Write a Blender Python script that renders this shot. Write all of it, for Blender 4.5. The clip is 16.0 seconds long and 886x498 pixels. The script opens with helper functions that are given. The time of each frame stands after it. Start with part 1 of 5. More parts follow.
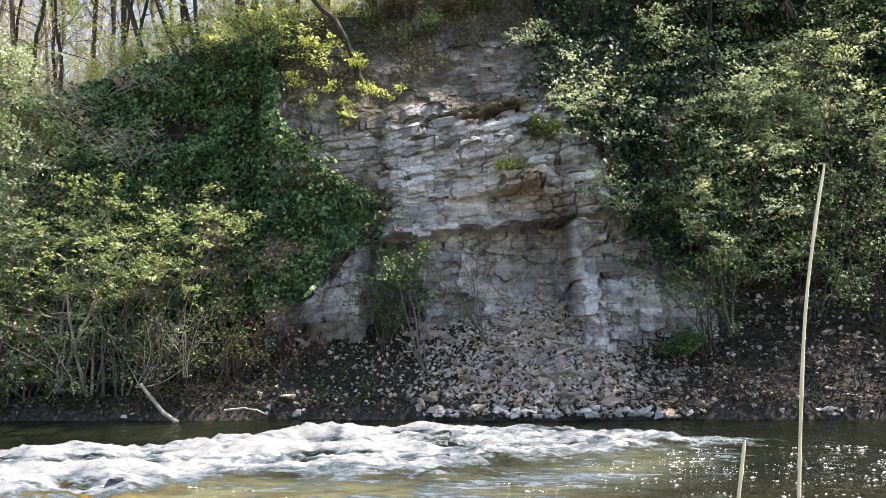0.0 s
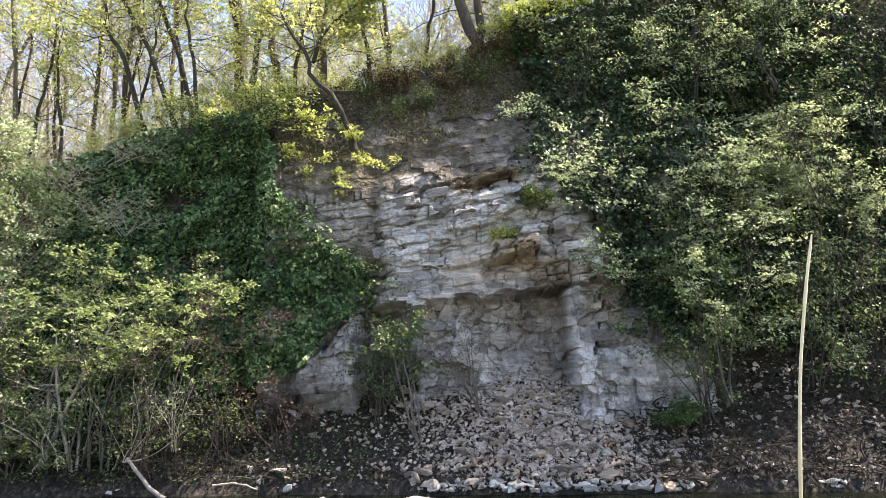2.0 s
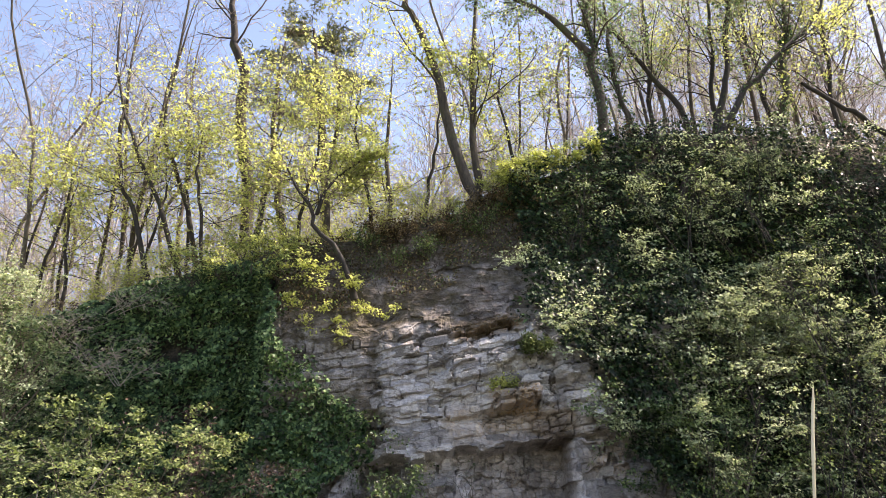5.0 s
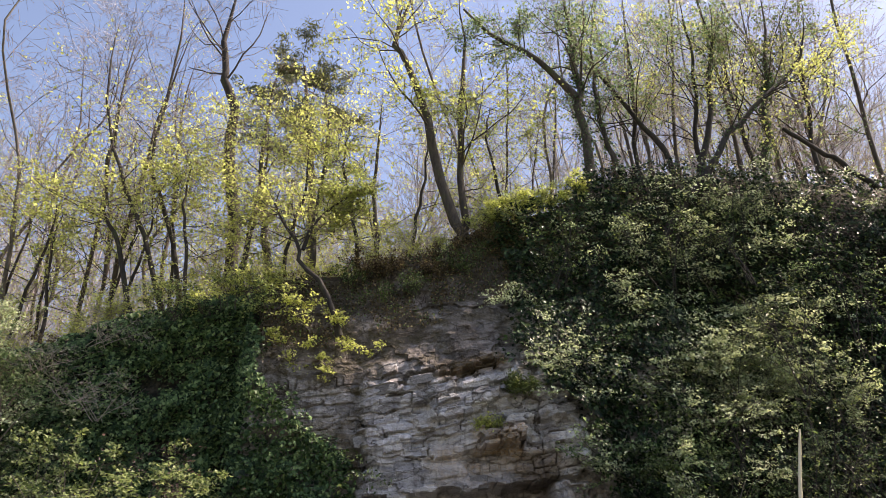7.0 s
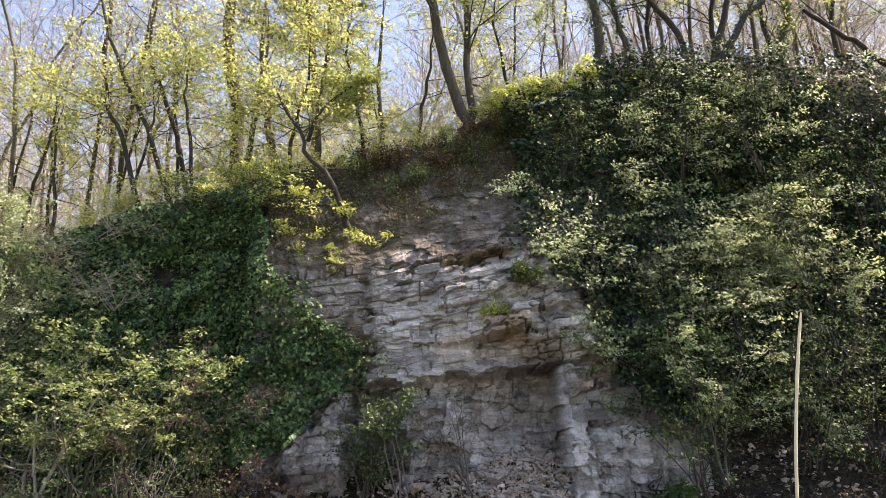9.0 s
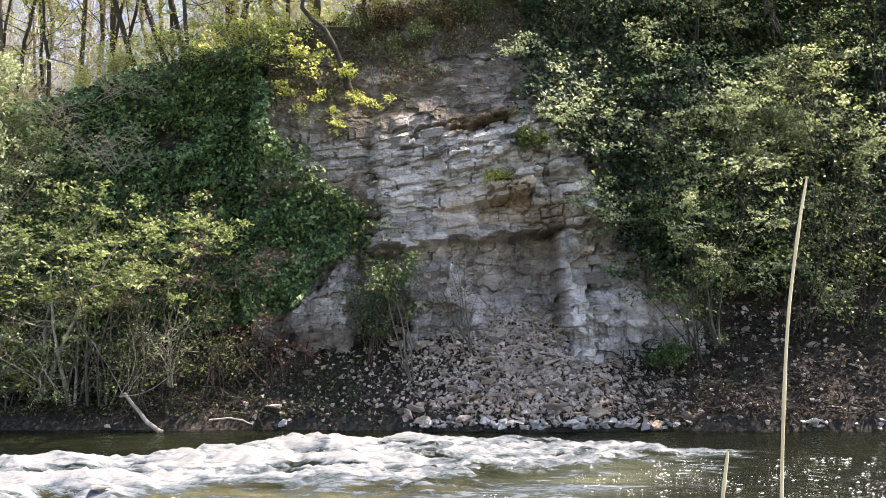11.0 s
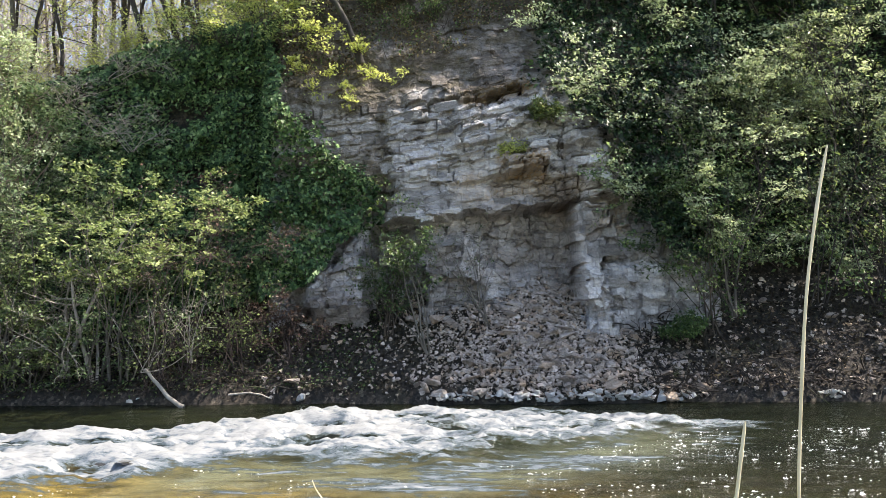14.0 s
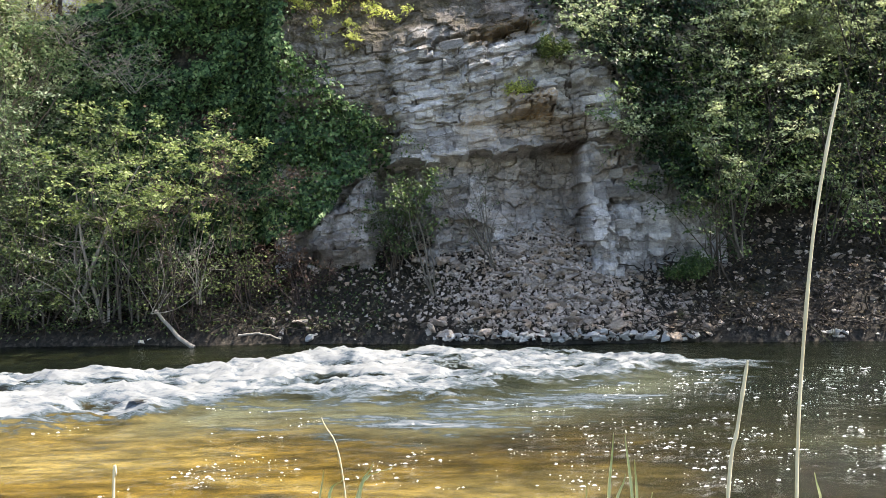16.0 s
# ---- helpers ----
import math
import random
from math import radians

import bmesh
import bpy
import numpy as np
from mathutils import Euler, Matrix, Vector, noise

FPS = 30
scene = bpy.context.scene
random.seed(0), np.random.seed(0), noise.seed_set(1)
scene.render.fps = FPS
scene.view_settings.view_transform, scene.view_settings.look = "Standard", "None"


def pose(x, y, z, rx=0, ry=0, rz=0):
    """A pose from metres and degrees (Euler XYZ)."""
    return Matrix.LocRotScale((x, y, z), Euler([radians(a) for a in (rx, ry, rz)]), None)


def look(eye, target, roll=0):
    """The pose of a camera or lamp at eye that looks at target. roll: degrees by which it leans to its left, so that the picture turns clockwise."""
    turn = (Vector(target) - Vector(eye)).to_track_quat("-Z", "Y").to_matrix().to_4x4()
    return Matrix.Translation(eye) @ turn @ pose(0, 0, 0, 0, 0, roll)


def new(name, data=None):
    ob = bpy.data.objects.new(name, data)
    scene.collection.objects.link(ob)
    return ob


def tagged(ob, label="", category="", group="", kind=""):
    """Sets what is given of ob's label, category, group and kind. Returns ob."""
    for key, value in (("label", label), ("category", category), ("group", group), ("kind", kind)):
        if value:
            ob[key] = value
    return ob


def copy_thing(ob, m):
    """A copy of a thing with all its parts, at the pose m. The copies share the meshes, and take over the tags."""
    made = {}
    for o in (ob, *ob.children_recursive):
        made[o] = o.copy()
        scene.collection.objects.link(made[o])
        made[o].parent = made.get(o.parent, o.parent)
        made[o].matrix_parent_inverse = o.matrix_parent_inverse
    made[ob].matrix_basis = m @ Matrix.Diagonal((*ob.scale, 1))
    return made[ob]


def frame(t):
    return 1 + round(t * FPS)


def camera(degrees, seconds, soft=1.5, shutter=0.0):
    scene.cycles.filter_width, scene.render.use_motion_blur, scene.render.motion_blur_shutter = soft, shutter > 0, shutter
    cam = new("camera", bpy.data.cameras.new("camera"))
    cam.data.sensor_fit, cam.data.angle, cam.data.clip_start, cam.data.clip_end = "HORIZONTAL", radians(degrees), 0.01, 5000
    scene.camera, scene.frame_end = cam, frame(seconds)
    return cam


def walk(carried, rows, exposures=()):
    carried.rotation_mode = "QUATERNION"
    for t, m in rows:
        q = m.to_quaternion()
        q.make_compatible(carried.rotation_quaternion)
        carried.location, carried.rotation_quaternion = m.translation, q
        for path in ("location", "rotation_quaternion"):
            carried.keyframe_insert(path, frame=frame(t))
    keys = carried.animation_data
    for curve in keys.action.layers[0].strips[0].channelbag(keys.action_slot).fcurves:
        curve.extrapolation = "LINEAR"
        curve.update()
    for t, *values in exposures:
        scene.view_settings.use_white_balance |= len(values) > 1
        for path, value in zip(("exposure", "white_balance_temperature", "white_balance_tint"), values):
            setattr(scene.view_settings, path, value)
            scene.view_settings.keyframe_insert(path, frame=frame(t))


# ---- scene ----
# ---------------------------------------------------------------- camera and walk
cam = camera(63.5, 16.0, soft=0.4)
PATH = [
    (0.0, 0.000, 0.000, 2.240, 95.00, -0.00, 0.00),
    (0.5, 0.003, 0.000, 2.242, 96.01, 0.03, -0.04),
    (1.0, 0.006, 0.000, 2.245, 96.74, -0.01, -0.22),
    (1.5, 0.010, 0.000, 2.247, 98.04, 0.09, -0.31),
    (2.0, 0.013, 0.000, 2.250, 100.47, 0.24, -0.38),
    (2.5, 0.016, 0.000, 2.252, 102.31, 0.17, -0.22),
    (3.0, 0.019, 0.000, 2.254, 103.53, 0.23, -0.07),
    (3.5, 0.022, 0.000, 2.257, 105.88, 0.03, -0.34),
    (4.0, 0.026, 0.000, 2.259, 108.56, 0.06, -0.27),
    (4.5, 0.029, 0.000, 2.262, 110.91, 0.22, -0.21),
    (5.0, 0.032, 0.000, 2.264, 112.27, 0.27, -0.35),
    (5.2, 0.031, 0.000, 2.264, 112.49, 0.10, -0.38),
    (5.9, 0.030, 0.000, 2.263, 114.15, -0.04, -0.83),
    (6.6, 0.026, 0.000, 2.260, 115.32, -0.12, -1.49),
    (7.3, 0.021, 0.000, 2.258, 115.06, -0.02, -1.85),
    (7.5, 0.020, 0.000, 2.258, 114.69, 0.05, -1.86),
    (8.0, 0.019, 0.000, 2.255, 113.48, 0.04, -1.77),
    (8.5, 0.018, 0.000, 2.252, 110.65, 0.10, -1.59),
    (9.0, 0.016, 0.000, 2.248, 106.58, 0.03, -1.15),
    (9.5, 0.015, 0.000, 2.245, 104.71, -0.08, -1.09),
    (10.0, 0.014, 0.000, 2.242, 101.14, -0.41, -0.73),
    (10.2, 0.013, 0.000, 2.242, 100.00, -0.45, -0.84),
    (10.9, 0.011, 0.000, 2.240, 96.29, -0.35, -0.95),
    (11.6, 0.009, 0.000, 2.238, 93.73, -0.00, -0.60),
    (12.3, 0.007, 0.000, 2.236, 93.19, 0.24, 0.11),
    (12.5, 0.006, 0.000, 2.236, 93.41, 0.26, 0.35),
    (13.0, 0.006, 0.000, 2.236, 93.40, 0.20, 0.22),
    (13.5, 0.007, 0.000, 2.236, 93.66, 0.20, 0.27),
    (14.0, 0.007, 0.000, 2.236, 93.78, 0.21, 0.26),
    (14.5, 0.007, 0.000, 2.236, 93.93, 0.15, 0.35),
    (15.0, 0.007, 0.000, 2.236, 93.39, 0.23, 0.37),
    (15.5, 0.008, 0.000, 2.236, 90.95, 0.30, 0.44),
    (16.0, 0.008, 0.000, 2.236, 89.13, 0.36, 0.75),
]
EXPOSURES = [(0.0, 2.1, 7000, 14), (1.5, 2.15, 7100, 16), (2.5, 2.4, 7300, 17), (3.5, 2.3, 7400, 19), (5.0, 1.85, 7400, 22), (7.5, 1.3, 7500, 23), (8.5, 1.65, 7600, 22), (10.0, 2.15, 7500, 20), (12.5, 2.05, 7100, 15), (16.0, 1.95, 6900, 11)]
walk(cam, [(t, pose(x, y, z, rx, ry, rz)) for t, x, y, z, rx, ry, rz in PATH], EXPOSURES)

# ---------------------------------------------------------------- sky and sun
SUN_ELEV, SUN_AZ = 56.0, 79.5          # degrees; azimuth from +y towards +x
world = bpy.data.worlds.new("sky")
scene.world = world
world.use_nodes = True
wn = world.node_tree
sky = wn.nodes.new("ShaderNodeTexSky")
sky.sky_type = "NISHITA"
sky.sun_disc = False
sky.sun_elevation, sky.sun_rotation = radians(SUN_ELEV), radians(SUN_AZ)
sky.air_density, sky.dust_density, sky.ozone_density = 1.0, 0.9, 1.0
wn.links.new(sky.outputs["Color"], wn.nodes["Background"].inputs["Color"])
wn.nodes["Background"].inputs["Strength"].default_value = 0.105

sun_data = bpy.data.lights.new("sun", "SUN")
sun_data.energy, sun_data.angle, sun_data.color = 4.2, radians(0.55), (1.0, 0.95, 0.87)
sun = new("sun", sun_data)
_e, _a = radians(SUN_ELEV), radians(SUN_AZ)
sun.matrix_world = look((60 * math.sin(_a) * math.cos(_e), 60 * math.cos(_a) * math.cos(_e), 60 * math.sin(_e)), (0, 0, 0))


# ---------------------------------------------------------------- node materials
def material(name):
    mat = bpy.data.materials.new(name)
    mat.use_nodes = True
    return mat, mat.node_tree, mat.node_tree.nodes["Principled BSDF"]


def node(tree, kind, **values):
    n = tree.nodes.new(kind)
    for key, value in values.items():
        n.inputs[key].default_value = value
    return n


def noise_at(tree, scale, detail=6.0, rough=0.6, stretch=(1, 1, 1), source="Object", turn=(0, 0, 0), distort=0.0):
    tc = tree.nodes.new("ShaderNodeTexCoord")
    mp = tree.nodes.new("ShaderNodeMapping")
    mp.inputs["Scale"].default_value = stretch
    mp.inputs["Rotation"].default_value = turn
    tree.links.new(tc.outputs[source], mp.inputs["Vector"])
    n = node(tree, "ShaderNodeTexNoise", Scale=scale, Detail=detail, Roughness=rough, Distortion=distort)
    tree.links.new(mp.outputs["Vector"], n.inputs["Vector"])
    return n.outputs["Fac"]


def ramp(tree, source, stops, smooth=False):
    n = tree.nodes.new("ShaderNodeValToRGB")
    if smooth:
        n.color_ramp.interpolation = "EASE"
    els = n.color_ramp.elements
    while len(els) < len(stops):
        els.new(0.5)
    for el, (at, col) in zip(els, stops):
        el.position = at
        el.color = (*col, 1) if len(col) == 3 else col
    tree.links.new(source, n.inputs["Fac"])
    return n.outputs["Color"]


def grey(tree, source, lo, hi):
    return ramp(tree, source, [(lo, (0, 0, 0)), (hi, (1, 1, 1))])


def mix(tree, fac, a, b, blend="MIX"):
    n = tree.nodes.new("ShaderNodeMix")
    n.data_type, n.blend_type = "RGBA", blend
    for value, socket in ((fac, n.inputs[0]), (a, n.inputs[6]), (b, n.inputs[7])):
        if isinstance(value, (int, float)):
            socket.default_value = value
        elif isinstance(value, tuple):
            socket.default_value = (*value, 1)
        else:
            tree.links.new(value, socket)
    return n.outputs[2]


def math_node(tree, op, a, b):
    n = tree.nodes.new("ShaderNodeMath")
    n.operation = op
    for value, socket in ((a, n.inputs[0]), (b, n.inputs[1])):
        if isinstance(value, (int, float)):
            socket.default_value = value
        else:
            tree.links.new(value, socket)
    return n.outputs[0]


def relief(tree, bsdf, height, strength=0.5, distance=0.02, normal=None):
    b = node(tree, "ShaderNodeBump", Strength=strength, Distance=distance)
    tree.links.new(height, b.inputs["Height"])
    if normal is not None:
        tree.links.new(normal, b.inputs["Normal"])
    if bsdf is not None:
        tree.links.new(b.outputs["Normal"], bsdf.inputs["Normal"])
    return b.outputs["Normal"]


def attribute(tree, name):
    n = tree.nodes.new("ShaderNodeAttribute")
    n.attribute_name = name
    return n.outputs["Fac"]


def island(tree):
    return tree.nodes.new("ShaderNodeNewGeometry").outputs["Random Per Island"]


def leaf_material(name, stops, glow=0.45, gloss=0.4, patch=0.35):
    """Leaves: a colour of its own for each, patches of shade of green, light let through."""
    mat, tree, bsdf = material(name)
    col = ramp(tree, island(tree), stops)
    big = noise_at(tree, patch, 3.0, 0.55)
    col = mix(tree, 1.0, col, ramp(tree, big, [(0.3, (0.62, 0.66, 0.6)), (0.7, (1.25, 1.2, 1.0))]), "MULTIPLY")
    tree.links.new(col, bsdf.inputs["Base Color"])
    bsdf.inputs["Roughness"].default_value = gloss
    bsdf.inputs["Specular IOR Level"].default_value = 0.22
    tr = tree.nodes.new("ShaderNodeBsdfTranslucent")
    tree.links.new(mix(tree, 1.0, col, (1.18, 1.22, 0.92), "MULTIPLY"), tr.inputs["Color"])
    ms = node(tree, "ShaderNodeMixShader", Fac=glow)
    tree.links.new(bsdf.outputs[0], ms.inputs[1])
    tree.links.new(tr.outputs[0], ms.inputs[2])
    tree.links.new(ms.outputs[0], tree.nodes["Material Output"].inputs["Surface"])
    return mat


def bark_material(name, dark, light, moss=0.0):
    mat, tree, bsdf = material(name)
    fine = noise_at(tree, 9.0, 6.0, 0.7, (1, 1, 0.25))
    col = ramp(tree, fine, [(0.3, dark), (0.72, light)])
    if moss:
        col = mix(tree, grey(tree, noise_at(tree, 1.3, 4.0), 0.62 - moss * 0.3, 0.75), col, (0.06, 0.075, 0.02))
    tree.links.new(col, bsdf.inputs["Base Color"])
    bsdf.inputs["Roughness"].default_value = 0.9
    relief(tree, bsdf, fine, 0.8, 0.03)
    return mat


def rock_material(name, tone=1.0, warm=0.0, sheet=False, many=False, washed=0.0):
    """Pale bedded limestone with grey weathering, ochre stains and dark seams."""
    mat, tree, bsdf = material(name)
    dip = (0, radians(-9), 0)
    coarse = noise_at(tree, 0.55, 5.0, 0.6)
    bedded = noise_at(tree, 1.8, 8.0, 0.7, (0.9, 0.9, 2.6), turn=dip, distort=0.5)
    fine = noise_at(tree, 14.0, 8.0, 0.75)
    pits = noise_at(tree, 45.0, 5.0, 0.7)
    t = tone
    col = ramp(tree, bedded, [(0.28, (0.07 * t, 0.066 * t, 0.06 * t)), (0.40, (0.225 * t, 0.216 * t, 0.22 * t)), (0.55, (0.37 * t, 0.36 * t, 0.372 * t)), (0.74, (0.53 * t, 0.518 * t, 0.53 * t))])
    col = mix(tree, 0.55, col, ramp(tree, fine, [(0.3, (0.10, 0.092, 0.085)), (0.52, (0.33, 0.32, 0.305)), (0.72, (0.6, 0.585, 0.56))]), "MIX")
    streak = grey(tree, noise_at(tree, 1.1, 6.0, 0.65, (2.6, 2.6, 0.35)), 0.52, 0.72)
    col = mix(tree, streak, col, mix(tree, 1.0, col, (0.5, 0.48, 0.46), "MULTIPLY"))
    ochre = grey(tree, noise_at(tree, 0.9, 5.0, 0.7, (1, 1, 2.2)), 0.6 - warm, 0.74 - warm)
    if sheet:
        ochre = math_node(tree, "MAXIMUM", math_node(tree, "MULTIPLY", ochre, 0.4), math_node(tree, "MULTIPLY", attribute(tree, "ochre"), grey(tree, fine, 0.35, 0.6)))
    else:
        ochre = math_node(tree, "MULTIPLY", ochre, 0.55)
    col = mix(tree, ochre, col, (0.44, 0.29, 0.145))
    if sheet:
        col = mix(tree, 1.0, col, ramp(tree, attribute(tree, "tone"), [(0.1, (0.55, 0.54, 0.53)), (0.5, (1.0, 1.0, 1.0)), (0.9, (1.3, 1.3, 1.3))]), "MULTIPLY")
        earth = math_node(tree, "MULTIPLY", math_node(tree, "SUBTRACT", 1.0, attribute(tree, "seam")), grey(tree, coarse, 0.3, 0.55))
        col = mix(tree, earth, col, mix(tree, 1.0, col, (0.34, 0.30, 0.26), "MULTIPLY"))
        # brown stain of the rock, with the overhang's shade put into the same colour
        col = mix(tree, math_node(tree, "MULTIPLY", attribute(tree, "umber_shade"), grey(tree, coarse, 0.25, 0.5)), col, mix(tree, 1.0, col, (0.37, 0.335, 0.31), "MULTIPLY"))
        col = mix(tree, math_node(tree, "MULTIPLY", attribute(tree, "moss"), grey(tree, noise_at(tree, 3.2, 7.0, 0.75), 0.38, 0.62)), col,
                  ramp(tree, fine, [(0.3, (0.04, 0.034, 0.022)), (0.6, (0.11, 0.094, 0.058)), (0.8, (0.21, 0.18, 0.115))]))
    else:
        cool = [(0.0, (0.62, 0.6, 0.58)), (0.5, (0.95, 0.95, 0.96)), (0.85, (1.2, 1.18, 1.14)), (1.0, (1.1, 0.92, 0.7))]
        brown = [(0.0, (0.62, 0.53, 0.45)), (0.4, (1.06, 0.95, 0.85)), (0.8, (1.4, 1.28, 1.17)), (1.0, (1.2, 0.95, 0.72))]
        rnd = island(tree) if many else tree.nodes.new("ShaderNodeObjectInfo").outputs["Random"]
        col = mix(tree, 1.0, col, ramp(tree, rnd, brown if warm else cool), "MULTIPLY")
    wob = tree.nodes.new("ShaderNodeTexNoise")
    wob.inputs["Scale"].default_value, wob.inputs["Detail"].default_value = 2.5, 4.0
    tcw = tree.nodes.new("ShaderNodeTexCoord")
    tree.links.new(tcw.outputs["Object"], wob.inputs["Vector"])
    vm = tree.nodes.new("ShaderNodeVectorMath")
    vm.operation = "MULTIPLY_ADD"
    vm.inputs[1].default_value = (0.35, 0.35, 0.35)
    tree.links.new(wob.outputs["Color"], vm.inputs[0])
    tree.links.new(tcw.outputs["Object"], vm.inputs[2])
    mpw = tree.nodes.new("ShaderNodeMapping")
    mpw.inputs["Rotation"].default_value, mpw.inputs["Scale"].default_value = dip, (1.0, 1.0, 2.4)
    tree.links.new(vm.outputs["Vector"], mpw.inputs["Vector"])
    joints = tree.nodes.new("ShaderNodeTexVoronoi")
    joints.feature = "DISTANCE_TO_EDGE"
    joints.inputs["Scale"].default_value = 1.5 if sheet else 1.2
    tree.links.new(mpw.outputs["Vector"], joints.inputs["Vector"])
    gap = grey(tree, joints.outputs["Distance"], 0.0, 0.02)
    some = grey(tree, noise_at(tree, 1.7, 4.0), 0.48, 0.6)
    gap = math_node(tree, "MAXIMUM", gap, math_node(tree, "SUBTRACT", 1.0, some))
    col = mix(tree, 1.0, col, ramp(tree, gap, [(0.0, (0.42, 0.39, 0.36)), (1.0, (1.0, 0.975, 0.955))]), "MULTIPLY")
    if washed:
        col = mix(tree, washed, col, (0.74, 0.73, 0.71))
    lichen = grey(tree, noise_at(tree, 6.0, 4.0, 0.8), 0.66, 0.7)
    col = mix(tree, math_node(tree, "MULTIPLY", lichen, 0.6), col, (0.55, 0.55, 0.5))
    tree.links.new(col, bsdf.inputs["Base Color"])
    bsdf.inputs["Roughness"].default_value = 0.88
    bsdf.inputs["Specular IOR Level"].default_value = 0.25
    n0 = relief(tree, None, attribute(tree, "seam"), 1.0, 0.06) if sheet else None
    n1 = relief(tree, None, bedded, 0.5, 0.06, n0)
    n1 = relief(tree, None, gap, 1.0, 0.03, n1)
    n2 = relief(tree, None, fine, 1.0, 0.05, n1)
    relief(tree, bsdf, pits, 0.5, 0.01, n2)
    return mat


def soil_material(name):
    """Dark earth with leaf litter; paler dry leaves above, wet below."""
    mat, tree, bsdf = material(name)
    litter = tree.nodes.new("ShaderNodeTexVoronoi")
    litter.inputs["Scale"].default_value = 16.0
    tc = tree.nodes.new("ShaderNodeTexCoord")
    tree.links.new(tc.outputs["Object"], litter.inputs["Vector"])
    leaf = ramp(tree, litter.outputs["Color"], [(0.15, (0.008, 0.0065, 0.005)), (0.5, (0.03, 0.023, 0.017)), (0.8, (0.075, 0.06, 0.045)), (0.95, (0.17, 0.14, 0.105))])
    fine = noise_at(tree, 9.0, 8.0, 0.72)
    big = noise_at(tree, 0.6, 4.0, 0.6)
    col = mix(tree, grey(tree, fine, 0.38, 0.58), (0.010, 0.008, 0.006), leaf)
    col = mix(tree, grey(tree, big, 0.52, 0.7), col, mix(tree, 1.0, col, (0.55, 0.75, 0.35), "MULTIPLY"))
    unseen_meadow = ramp(tree, fine, [(0.3, (0.045, 0.06, 0.018)), (0.55, (0.09, 0.10, 0.036)), (0.75, (0.15, 0.14, 0.07))])
    col = mix(tree, attribute(tree, "unseen_meadow"), col, unseen_meadow)
    dry = ramp(tree, fine, [(0.3, (0.10, 0.075, 0.045)), (0.55, (0.23, 0.18, 0.11)), (0.75, (0.36, 0.29, 0.18))])
    col = mix(tree, attribute(tree, "wood"), col, dry)
    tree.links.new(col, bsdf.inputs["Base Color"])
    bsdf.inputs["Roughness"].default_value = 0.95
    relief(tree, bsdf, fine, 1.0, 0.06)
    return mat


def water_material(name):
    """River water, amber over the shoals, white where it breaks."""
    mat, tree, bsdf = material(name)
    swirl = noise_at(tree, 0.55, 6.0, 0.62, (0.35, 1.3, 1), distort=0.6)
    small = noise_at(tree, 3.2, 6.0, 0.6, (0.5, 1.4, 1), distort=0.3)
    shoal = attribute(tree, "shoal")
    deep = ramp(tree, swirl, [(0.3, (0.002, 0.003, 0.002)), (0.55, (0.007, 0.009, 0.005)), (0.75, (0.02, 0.022, 0.010))])
    # amber of the bed, with sunlight and a gold shimmer put into the colour
    amber = ramp(tree, swirl, [(0.3, (0.06, 0.038, 0.008)), (0.48, (0.20, 0.128, 0.022)), (0.68, (0.36, 0.27, 0.085)), (0.8, (0.48, 0.41, 0.2))])
    pebble = noise_at(tree, 5.5, 5.0, 0.7, (0.6, 1.5, 1))
    amber = mix(tree, 1.0, amber, ramp(tree, pebble, [(0.32, (0.4, 0.42, 0.45)), (0.5, (0.95, 0.98, 1.05)), (0.7, (1.5, 1.55, 1.8))]), "MULTIPLY")
    col = mix(tree, math_node(tree, "MULTIPLY", shoal, grey(tree, small, 0.2, 0.75)), deep, amber)
    milky = math_node(tree, "MULTIPLY", attribute(tree, "milky"), grey(tree, small, 0.25, 0.7))
    col = mix(tree, milky, col, (0.11, 0.12, 0.08))
    foam = attribute(tree, "foam")
    lace = noise_at(tree, 4.0, 10.0, 0.72, (0.32, 1.0, 1.0), distort=0.9)
    web = noise_at(tree, 15.0, 6.0, 0.7, (0.4, 1.0, 1.0), distort=0.5)
    swell = math_node(tree, "ADD", math_node(tree, "MULTIPLY", math_node(tree, "SUBTRACT", lace, 0.5), 3.2), math_node(tree, "MULTIPLY", math_node(tree, "SUBTRACT", web, 0.5), 1.0))
    white = grey(tree, math_node(tree, "ADD", foam, math_node(tree, "MULTIPLY", swell, grey(tree, foam, 0.0, 0.12))), 0.12, 0.95)
    # blue-grey steps put the foam's own shadows into its colour
    col = mix(tree, grey(tree, white, 0.0, 0.25), col, ramp(tree, white, [(0.1, (0.026, 0.032, 0.027)), (0.35, (0.05, 0.066, 0.074)), (0.65, (0.09, 0.109, 0.13)), (0.95, (0.2, 0.207, 0.21))]))
    tree.links.new(col, bsdf.inputs["Base Color"])
    bsdf.inputs["IOR"].default_value = 1.33
    tree.links.new(ramp(tree, white, [(0.0, (0.07, 0.07, 0.07)), (1.0, (0.55, 0.55, 0.55))]), bsdf.inputs["Roughness"])
    n1 = relief(tree, None, small, 0.35, 0.05)
    n2 = relief(tree, None, noise_at(tree, 11.0, 5.0, 0.65, (0.5, 1.3, 1)), 0.35, 0.02, n1)
    relief(tree, bsdf, swell, 0.5, 0.03, n2)
    return mat


def plain_material(name, c1, c2, scale=8.0, rough=0.8, stretch=(1, 1, 1)):
    mat, tree, bsdf = material(name)
    n = noise_at(tree, scale, 6.0, 0.7, stretch)
    tree.links.new(ramp(tree, n, [(0.3, c1), (0.7, c2)]), bsdf.inputs["Base Color"])
    bsdf.inputs["Roughness"].default_value = rough
    relief(tree, bsdf, n, 0.4, 0.01)
    return mat


